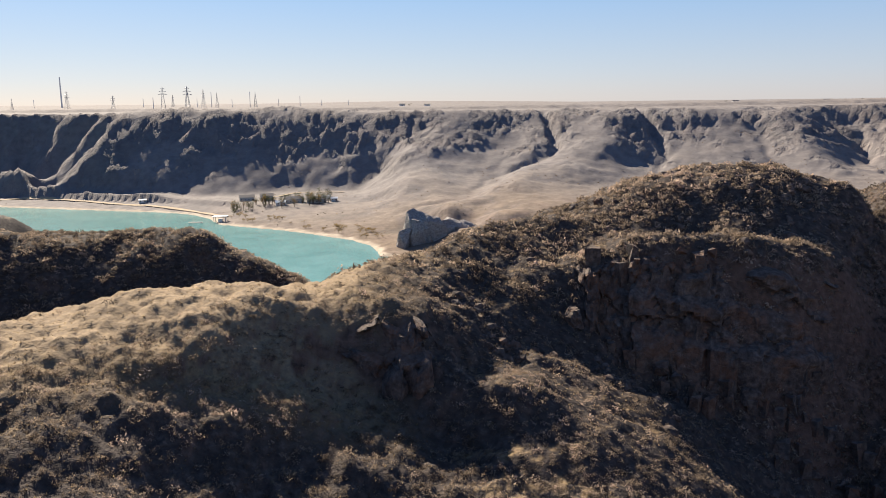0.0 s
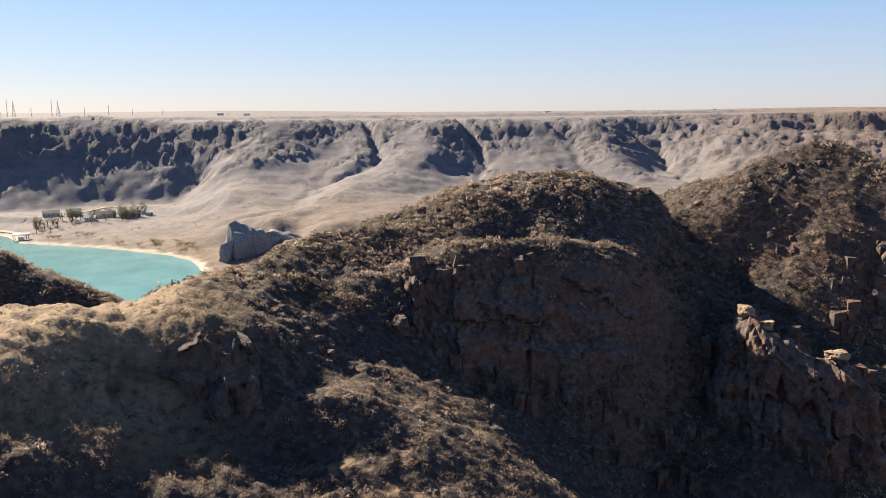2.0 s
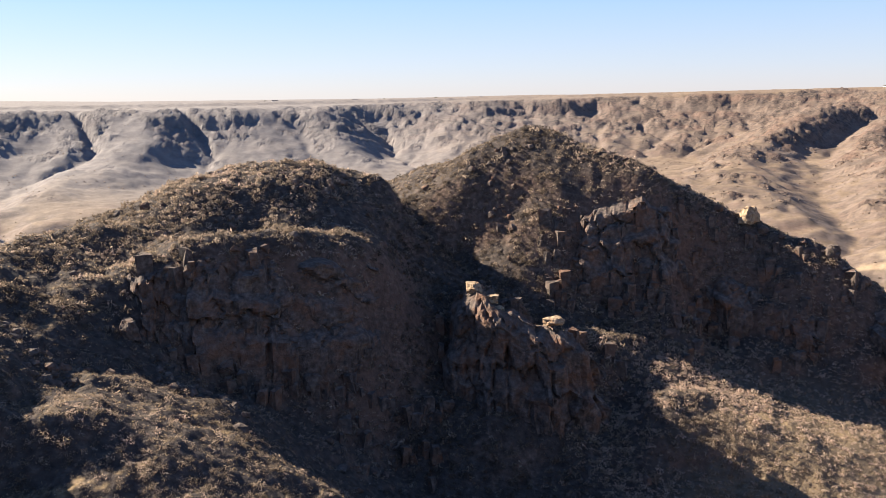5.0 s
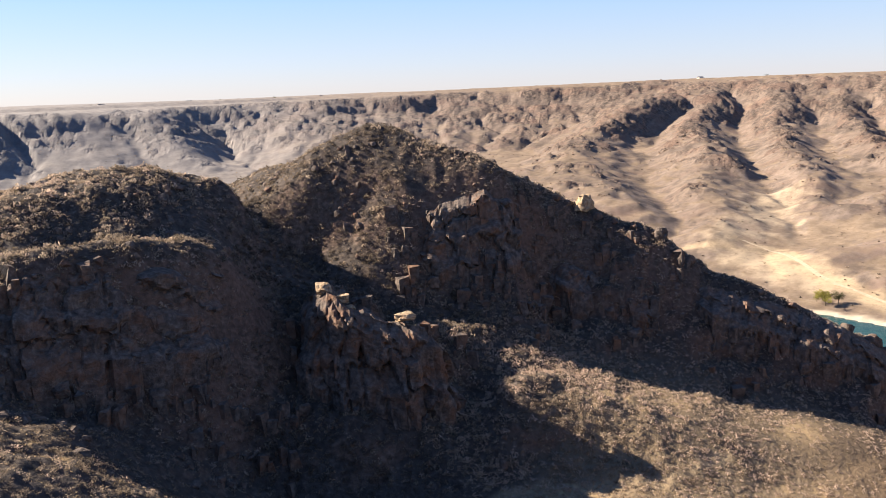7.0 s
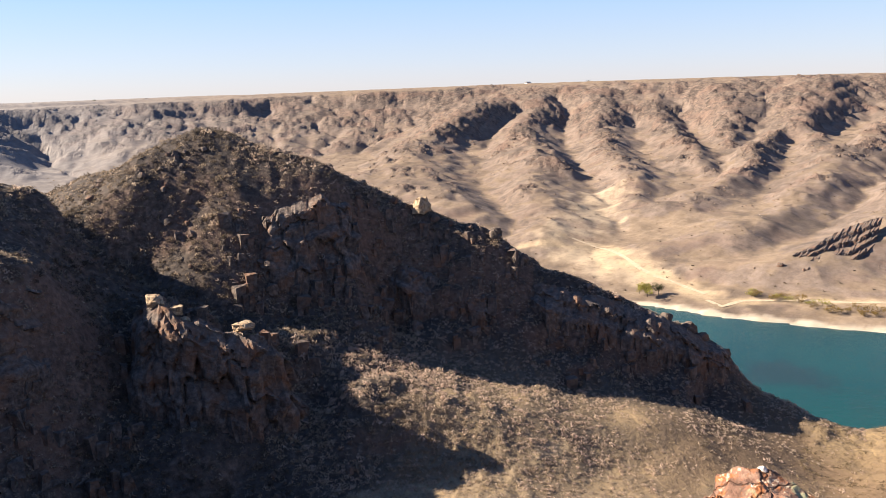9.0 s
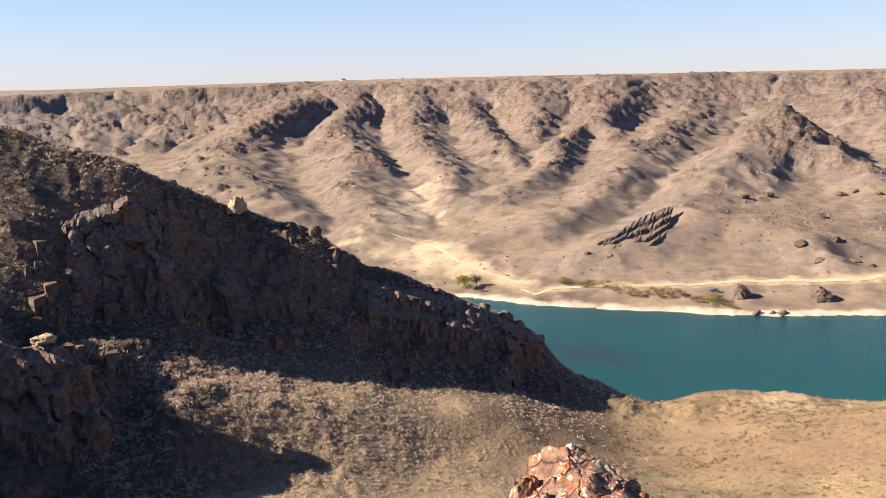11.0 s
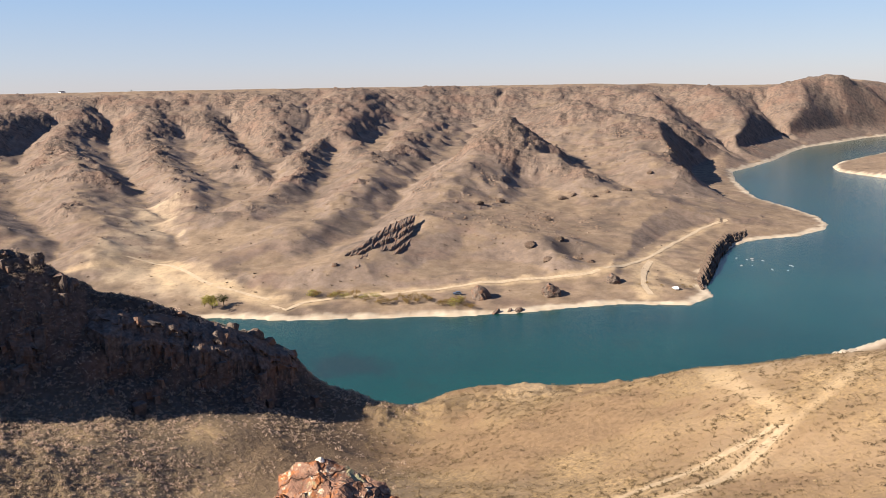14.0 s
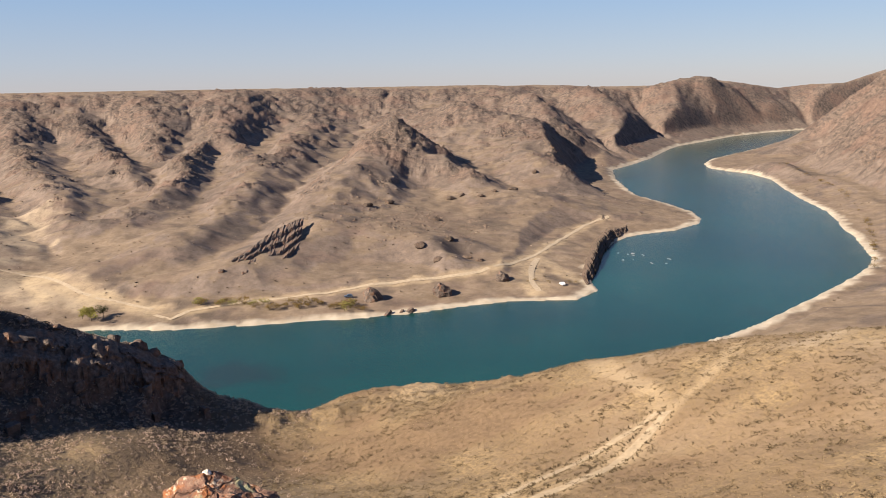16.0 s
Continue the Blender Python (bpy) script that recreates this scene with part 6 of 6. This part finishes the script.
# loose stones and broken rock on the slopes across the river
def stone_templates(seed, count):
    rng = np.random.default_rng(seed)
    t = (1 + 5 ** 0.5) / 2
    ball = np.array([(-1, t, 0), (1, t, 0), (-1, -t, 0), (1, -t, 0), (0, -1, t), (0, 1, t), (0, -1, -t), (0, 1, -t), (t, 0, -1), (t, 0, 1), (-t, 0, -1), (-t, 0, 1)]) / 1.9
    skin = [(0, 11, 5), (0, 5, 1), (0, 1, 7), (0, 7, 10), (0, 10, 11), (1, 5, 9), (5, 11, 4), (11, 10, 2), (10, 7, 6), (7, 1, 8), (3, 9, 4), (3, 4, 2), (3, 2, 6), (3, 6, 8), (3, 8, 9), (4, 9, 5), (2, 4, 11), (6, 2, 10), (8, 6, 7), (9, 8, 1)]
    return [(ball * rng.uniform(0.6, 1.25, (12, 1)) * rng.uniform(0.7, 1.2, 3))[np.array(skin)] for _ in range(count)]


STONE = stone_templates(6, 10)
x, y, a, r = sprinkle(rng, 160000, 40, 121, 430, 1050)
near_a, near_r = np.clip(np.searchsorted(AZ, a), 0, len(AZ) - 1), np.clip(np.searchsorted(RAD, r), 0, len(RAD) - 1)
crumbly = np.maximum(COVER["rocky"][near_a, near_r], 0.9 * smooth(80, 84, a) * smooth(95, 91, a) * smooth(500, 525, r) * smooth(680, 600, r))
z = ground_z(x, y)
keep = (rng.uniform(0.25, 2.6, len(x)) < crumbly + 0.7 * fbm(x / 18, y / 18, 330, 3)) & (z > 9) & lies_open(x, y)
x, y, r = x[keep][:12000], y[keep][:12000], r[keep][:12000]
scatter("loose_stones", "broken reddish brown rock scattered over the far slopes", "rocks", x, y, rng.uniform(0.5, 1.0, len(x)) ** 3 * 1.15 * (0.6 + r / 1100), np.zeros(len(x)), SCREE, STONE, 38, 0.6)


x, y, a, r = sprinkle(rng, 12000, 0, 46, 64, 126)
keep = (rng.uniform(0.1, 1.3, len(x)) < fbm(x / 8, y / 8, 340, 3)) & lies_open(x, y)
x, y = x[keep][:1800], y[keep][:1800]
scatter("hill_stones", "dark angular stones lying between the shrubs", "rocks", x, y, rng.uniform(0.45, 1.0, len(x)) ** 3 * 0.75, np.zeros(len(x)), CLIFF, STONE, 39, 0.8)


# fractured blocks that break out of the steep shaded faces close by
def column_templates(seed, count):
    """Upright blocks with uneven corners, as arrays of triangles."""
    rng = np.random.default_rng(seed)
    sides = np.array([(0, 1, 5), (0, 5, 4), (1, 2, 6), (1, 6, 5), (2, 3, 7), (2, 7, 6), (3, 0, 4), (3, 4, 7), (4, 5, 6), (4, 6, 7)])
    made = []
    for _ in range(count):
        ring = np.array([(-1, -1, 0), (1, -1, 0), (1, 1, 0), (-1, 1, 0)]) * 0.42
        top = ring * rng.uniform(0.6, 1.0) + rng.normal(0, 0.12, (4, 3)) + (rng.normal(0, 0.12), rng.normal(0, 0.12), rng.uniform(0.5, 1.5))
        made.append(np.concatenate([ring + rng.normal(0, 0.08, (4, 3)) - (0, 0, 0.5), top])[sides])
    return made


COLUMN = column_templates(16, 14)
zones = ((10, 30, 73, 80.5, 150), (30, 43, 80, 92, 90), (37, 48, 95, 106, 130), (46, 74, 100, 112, 110))
px, py, ps = np.zeros(0), np.zeros(0), np.zeros(0)
for a0, a1, r0, r1, n in zones:
    x, y, a, r = sprinkle(rng, n * 3, a0, a1, r0, r1)
    fall = np.hypot(ground_z(x + 0.7, y) - ground_z(x - 0.7, y), ground_z(x, y + 0.7) - ground_z(x, y - 0.7)) / 1.4
    keep = (fall + 0.5 * fbm(x / 5, y / 5, 350, 2) > rng.uniform(0.55, 1.3, len(x))) & lies_open(x, y)
    x, y = x[keep][:n], y[keep][:n]
    px, py, ps = np.append(px, x), np.append(py, y), np.append(ps, rng.uniform(0.35, 1.0, len(x)) ** 1.7 * 1.5)
scatter("broken_rock", "fractured reddish brown blocks breaking out of the steep faces", "rocks", px, py, ps, np.zeros(len(px)), CLIFF, COLUMN, 40, 0.9)


# ---- trees and bushes by the water ----
def crown_mesh(seed, rx, ry, rz, leaves, size):
    """An uneven crown of many small leaf clumps with gaps between them."""
    rng = np.random.default_rng(seed)
    blobs = rng.normal(0, 0.42, (9, 3)) * (rx, ry, rz * 0.8)
    base = blobs[rng.integers(0, 9, leaves)]
    d = rng.normal(0, 1, (leaves, 3))
    d = d / np.linalg.norm(d, axis=1)[:, None] * rng.uniform(0.5, 1, (leaves, 1)) * (rx * 0.5, ry * 0.5, rz * 0.45)
    mid = base + d
    u, v = rng.normal(0, 1, (leaves, 3)), rng.normal(0, 1, (leaves, 3))
    u = u / np.linalg.norm(u, axis=1)[:, None] * size * rng.uniform(0.6, 1.4, (leaves, 1))
    v = v / np.linalg.norm(v, axis=1)[:, None] * size * rng.uniform(0.6, 1.4, (leaves, 1))
    co = np.stack([mid - u, mid + v * 0.6, mid + u, mid - v * 0.6], 1).reshape(-1, 3)
    return co, np.arange(len(co)).reshape(-1, 4), np.repeat(np.clip(0.5 + mid[:, 2] / rz * 0.35 + rng.normal(0, 0.15, leaves), 0, 1), 4)


def limb(bm, p, q, r0, r1, sides=7):
    p, q = Vector(p), Vector(q)
    m = Matrix.Translation((p + q) / 2) @ (q - p).to_track_quat("Z", "Y").to_matrix().to_4x4()
    bmesh.ops.create_cone(bm, cap_ends=True, segments=sides, radius1=r0, radius2=r1, depth=(q - p).length, matrix=m)


def tree(name, label, at, height, width, mat, seed, leaves=700, category="tree", group=""):
    rnd = random.Random(seed)
    root = new(name)
    root.location = at
    tagged(root, label, category, group)
    bm = bmesh.new()
    fork = height * rnd.uniform(0.22, 0.34)
    limb(bm, (0, 0, -0.4), (0.1 * rnd.uniform(-1, 1), 0.1, fork), height * 0.035, height * 0.024)
    for k in range(6):
        t = k * 1.05 + rnd.uniform(0, 0.7)
        reach = width * rnd.uniform(0.18, 0.36)
        limb(bm, (0, 0, fork * rnd.uniform(0.75, 1)), (reach * math.cos(t), reach * math.sin(t), height * rnd.uniform(0.5, 0.85)), height * 0.016, height * 0.005, 5)
    part("trunk", bm, BARK, root)
    co, faces, tint = crown_mesh(seed, width / 2, width / 2, height * 0.42, leaves, width * 0.045)
    co[:, 2] += height * 0.56
    me = mesh_of("crown", co, faces, mat)
    add_attr(me, "tint", tint)
    new("crown", me).parent = root
    return root


tree("tree", "round yellow-green tree beside the far shore", place(66.0, 428), 8.5, 9.5, LEAF_YELLOW, 1, 900)
tree("tree", "dark green tree next to a yellowing one", place(66.75, 432), 6.5, 7, LEAF_GREEN, 2, 600)
tree("tree", "small yellow tree beside the far shore", place(65.5, 431), 5.5, 5.5, LEAF_YELLOW, 3, 500)
rnd = random.Random(4)
for k in range(34):
    a = rnd.uniform(72.2, 84.0)
    r = 424 - 0.35 * (a - 72) * 5 + rnd.uniform(-2, 9) + (6 if a < 75 else 0)
    s = rnd.uniform(2.6, 4.8)
    tree("bush", "rusty yellow bush along the far shore", place(a, r), s, s * 1.7, LEAF_RUST if k % 4 else LEAF_YELLOW, 100 + k, 220, "bush", "bushes along the far shore")
for k in range(10):
    a, r = rnd.uniform(95, 103), 0
    r = 447 + 14 * max(0, a - 98.5) + rnd.uniform(2, 12)
    s = rnd.uniform(1.2, 2.4)
    tree("bush", "brown bush on the river bank", place(a, r), s, s * 1.8, LEAF_RUST, 150 + k, 120, "bush", "bushes by the bend")
for k in range(64):
    a = rnd.uniform(-14.2, -7.6)
    r = 890 + 6 * (a + 8) + rnd.uniform(-14, 40)
    s = rnd.uniform(7, 13)
    tree("tree", "dull green tree in the settlement by the river", place(a, r), s, s * 0.7, LEAF_GREEN if k % 4 else LEAF_RUST, 200 + k, 200, "tree", "trees round the settlement")
for k in range(46):
    t = rnd.random()
    a = -14.5 + 10.5 * t
    r = 820 - 160 * t + rnd.uniform(4, 40)
    s = rnd.uniform(2, 4.5)
    tree("bush", "rusty bush on the flat river bank", place(a, r), s, s * 1.8, LEAF_RUST, 300 + k, 110, "bush", "bushes on the flat bank")
for k in range(30):
    t = rnd.random()
    a, r = 117.5 - 6 * t * t, 500 + 560 * t + rnd.uniform(8, 26)
    s = rnd.uniform(2, 4)
    tree("bush", "brown bush along the winding bank", place(a, r), s, s * 1.7, LEAF_RUST, 400 + k, 110, "bush", "bushes along the winding bank")


# ---- built things ----
def box(bm, x0, y0, z0, x1, y1, z1):
    m = Matrix.Translation(((x0 + x1) / 2, (y0 + y1) / 2, (z0 + z1) / 2)) @ Matrix.Diagonal((x1 - x0, y1 - y0, z1 - z0, 1))
    bmesh.ops.create_cube(bm, size=1.0, matrix=m)


def solid(name, boxes, mat, parent, label=""):
    bm = bmesh.new()
    for b in boxes:
        box(bm, *b)
    return part(name, bm, mat, parent, label)


def house(at, turn, w, d, h, wall_mat, roof_mat, label):
    root = new("house")
    root.matrix_world = Matrix.Translation(at) @ Matrix.Rotation(radians(turn), 4, "Z")
    tagged(root, label, "house", "houses of the settlement")
    solid("wall", [(-w / 2, -d / 2, -0.8, w / 2, d / 2, h)], wall_mat, root)
    bm = bmesh.new()
    rise, o = d * 0.28, 0.5
    v = [bm.verts.new(p) for p in ((-w / 2 - o, -d / 2 - o, h), (w / 2 + o, -d / 2 - o, h), (w / 2 + o, d / 2 + o, h), (-w / 2 - o, d / 2 + o, h), (-w / 2 - o, 0, h + rise), (w / 2 + o, 0, h + rise))]
    for f in ((0, 1, 5, 4), (2, 3, 4, 5), (0, 4, 3), (1, 2, 5), (3, 2, 1, 0)):
        bm.faces.new([v[i] for i in f])
    part("roof", bm, roof_mat, root)
    for k in range(max(2, int(w / 4))):
        x = -w / 2 + (k + 0.5) * w / max(2, int(w / 4))
        window = solid("window", [(x - 0.7, -d / 2 - 0.05, 0.9, x + 0.7, -d / 2 + 0.02, 2.4)], WHITE_WALL, root)
        solid("pane", [(x - 0.58, -d / 2 - 0.07, 1.02, x + 0.58, -d / 2 - 0.03, 2.28)], GLASS_DARK, window, "dark window glass")
    solid("door", [(w / 2 - 1.6, -d / 2 - 0.07, 0, w / 2 - 0.7, -d / 2 + 0.02, 2.1)], BARK, root)
    return root


for a, r, turn, w, d, h, wm_, rm_, text in [
        (-10.1, 900, 12, 20, 10, 4, CONCRETE, ROOF_DARK, "long grey house with a dark pitched roof"), (-8.6, 892, 10, 20, 9, 4.5, CONCRETE, ROOF_DARK, "grey house with a dark pitched roof"),
        (-11.9, 930, 14, 14, 9, 5, CONCRETE, ROOF_DARK, "grey two-storey house with a dark roof"), (-13.2, 935, 14, 16, 9, 4, CONCRETE, ROOF_DARK, "low grey house among the trees"),
        (-7.9, 915, 8, 9, 7, 3, WHITE_WALL, ROOF_WHITE, "small white hut with a pale roof"), (-7.4, 900, 8, 7, 6, 3, WHITE_WALL, ROOF_WHITE, "small white hut with a pale roof"),
        (-11.0, 885, 12, 10, 7, 3, WHITE_WALL, ROOF_WHITE, "small white hut beside the trees"), (-19.8, 1000, 15, 8, 5, 2.6, WHITE_WALL, ROOF_WHITE, "white roadside building below the canyon wall")]:
    house(place(a, r), turn, w, d, h, wm_, rm_, text)

shelter = new("shelter")
shelter.location = place(-15.0, 828)
tagged(shelter, "open shelter with a flat white roof by the water", "shelter")
solid("roof", [(-7, -4, 5.0, 7, 4, 5.6)], ROOF_WHITE, shelter)
for sx in (-1, 1):
    for sy in (-1, 1):
        solid("post", [(sx * 5.6 - 0.25, sy * 3 - 0.25, -0.6, sx * 5.6 + 0.25, sy * 3 + 0.25, 5.0)], CONCRETE, shelter)
solid("counter", [(-2, -1.5, -0.3, 2, 1.5, 2.6)], WHITE_WALL, shelter)
jetty = new("jetty")
jx, jy = 832 * math.sin(radians(-16.6)), 832 * math.cos(radians(-16.6))
jetty.location = (jx, jy, 0)
tagged(jetty, "low pale floating jetty at the shore", "jetty")
solid("deck", [(-7, -1.6, 0.25, 7, 1.6, 0.7)], CONCRETE, jetty)
for sx in (-5, 0, 5):
    solid("float", [(sx - 1, -1.3, -0.3, sx + 1, 1.3, 0.25)], STEEL, jetty)


def car(at, turn, paint, label):
    root = new("car")
    root.matrix_world = Matrix.Translation(at) @ Matrix.Rotation(radians(turn), 4, "Z")
    tagged(root, label, "car")
    bm = bmesh.new()
    prof = [(-2.2, 0.35), (-2.25, 0.85), (-1.95, 1.05), (-1.6, 1.55), (0.35, 1.6), (1.0, 1.05), (2.0, 0.92), (2.25, 0.7), (2.2, 0.35)]
    left, right = [bm.verts.new((x, 0.85, z)) for x, z in prof], [bm.verts.new((x, -0.85, z)) for x, z in prof]
    bm.faces.new(left), bm.faces.new(right[::-1])
    for i in range(len(prof)):
        j = (i + 1) % len(prof)
        bm.faces.new((left[j], left[i], right[i], right[j]))
    part("body", bm, paint, root)
    solid("window", [(-1.35, -0.87, 1.1, 0.3, 0.87, 1.45)], GLASS_DARK, root)
    for x in (-1.4, 1.4):
        for y in (-0.8, 0.8):
            bm = bmesh.new()
            bmesh.ops.create_cone(bm, cap_ends=True, segments=14, radius1=0.34, radius2=0.34, depth=0.22, matrix=Matrix.Translation((x, y, 0.34)) @ Matrix.Rotation(radians(90), 4, "X"))
            wheel = part("wheel", bm, RUBBER, root)
            bm = bmesh.new()
            bmesh.ops.create_cone(bm, cap_ends=True, segments=10, radius1=0.2, radius2=0.2, depth=0.26, matrix=Matrix.Translation((x, y, 0.34)) @ Matrix.Rotation(radians(90), 4, "X"))
            part("rim", bm, STEEL, wheel, "grey steel rim")
    return root


car(place(97.9, 449, 0.12), 20, CAR_WHITE, "white car parked on the dirt spit by the river")
car(place(82.9, 424, 0.12), 100, CAR_BLUE, "small dark blue car parked among shore bushes")


def beam(bm, p, q, w):
    p, q = Vector(p), Vector(q)
    m = Matrix.Translation((p + q) / 2) @ (q - p).to_track_quat("Z", "Y").to_matrix().to_4x4() @ Matrix.Diagonal((w, w, (q - p).length, 1))
    bmesh.ops.create_cube(bm, size=1.0, matrix=m)


def pylon(at, h, turn):
    root = new("pylon")
    root.matrix_world = Matrix.Translation(at) @ Matrix.Rotation(radians(turn), 4, "Z")
    tagged(root, "grey lattice power pylon on the plateau", "pylon", "pylons on the plateau")
    b, t = h * 0.11, h * 0.022
    for sx in (-1, 1):
        for sy in (-1, 1):
            bm = bmesh.new()
            beam(bm, (sx * b, sy * b, -1), (sx * t, sy * t, h * 0.72), 0.38)
            beam(bm, (sx * t, sy * t, h * 0.72), (0, 0, h), 0.35)
            part("leg", bm, STEEL, root)
    bm = bmesh.new()
    for k in range(7):
        z0, z1 = h * 0.72 * k / 7, h * 0.72 * (k + 1) / 7
        w0, w1 = b + (t - b) * k / 7, b + (t - b) * (k + 1) / 7
        for sy in (-1, 1):
            beam(bm, (-w0, sy * w0, z0), (w1, sy * w1, z1), 0.2)
            beam(bm, (sy * w0, -w0, z0), (sy * w1, w1, z1), 0.32)
    part("bracing", bm, STEEL, root)
    for z, s in ((0.66, 0.2), (0.78, 0.16), (0.9, 0.1)):
        bm = bmesh.new()
        beam(bm, (-h * s, 0, h * z), (h * s, 0, h * z), 0.42)
        beam(bm, (-h * s, 0, h * z), (0, 0, h * (z + 0.05)), 0.4)
        beam(bm, (h * s, 0, h * z), (0, 0, h * (z + 0.05)), 0.4)
        part("crossarm", bm, STEEL, root)
    return root


for k, (a, r, h) in enumerate([(-18.1, 1520, 38), (-16.6, 1440, 41), (-21.1, 2000, 30), (-23.75, 2100, 42), (-15.6, 2100, 46), (-12.3, 2300, 40), (-14.75, 2300, 40), (-26.8, 2300, 28), (-17.5, 2600, 36)]):
    pylon(place(a, r, -0.5), h, 20 + 15 * k)


def mast(at, h, r0, label):
    root = new("mast")
    root.location = at
    tagged(root, label, "mast", "masts on the plateau")
    bm = bmesh.new()
    limb(bm, (0, 0, -2), (0, 0, h), r0, r0 * 0.7, 10)
    part("shaft", bm, WHITE_WALL, root)
    bm = bmesh.new()
    limb(bm, (0, 0, -2), (0, 0, 3), r0 * 1.5, r0 * 1.3, 10)
    part("base", bm, CONCRETE, root)


mast(place(-24.05, 3000, -1), 98, 2.6, "tall pale chimney on the distant plateau")
for a, r, h in [(-15.1, 2500, 44), (-12.65, 2500, 44), (-9.4, 2600, 30), (-10.8, 2700, 22), (-19.3, 2600, 26), (-25.6, 2800, 26), (-6.2, 2700, 16), (-18.7, 1900, 24), (-16.0, 2500, 26), (-8, 2700, 18), (-13.8, 2600, 24)]:
    mast(place(a, r, -1), h, 0.9, "thin grey pole on the distant plateau")
rnd = random.Random(12)
for k, (a, r) in enumerate([(18.6, 2200), (19.2, 2250), (20.0, 2200), (21.5, 2300), (23.5, 2300), (24.5, 2350), (26.5, 2300), (-2.6, 2000), (-2.1, 2010), (-0.9, 2050), (30, 2400), (33, 2400), (37, 2500), (58, 2100), (62, 2100)]):
    s = rnd.uniform(5, 9)
    if k % 2:
        house(place(a, r, 0.3), rnd.uniform(-20, 20), s * 2, s, s * 0.5, WHITE_WALL, ROOF_DARK, "small distant house on the plateau edge")
    else:
        tree("tree", "dark tree on the distant plateau", place(a, r), s * 1.1, s * 1.6, LEAF_GREEN, 700 + k, 120, "tree", "trees on the plateau")
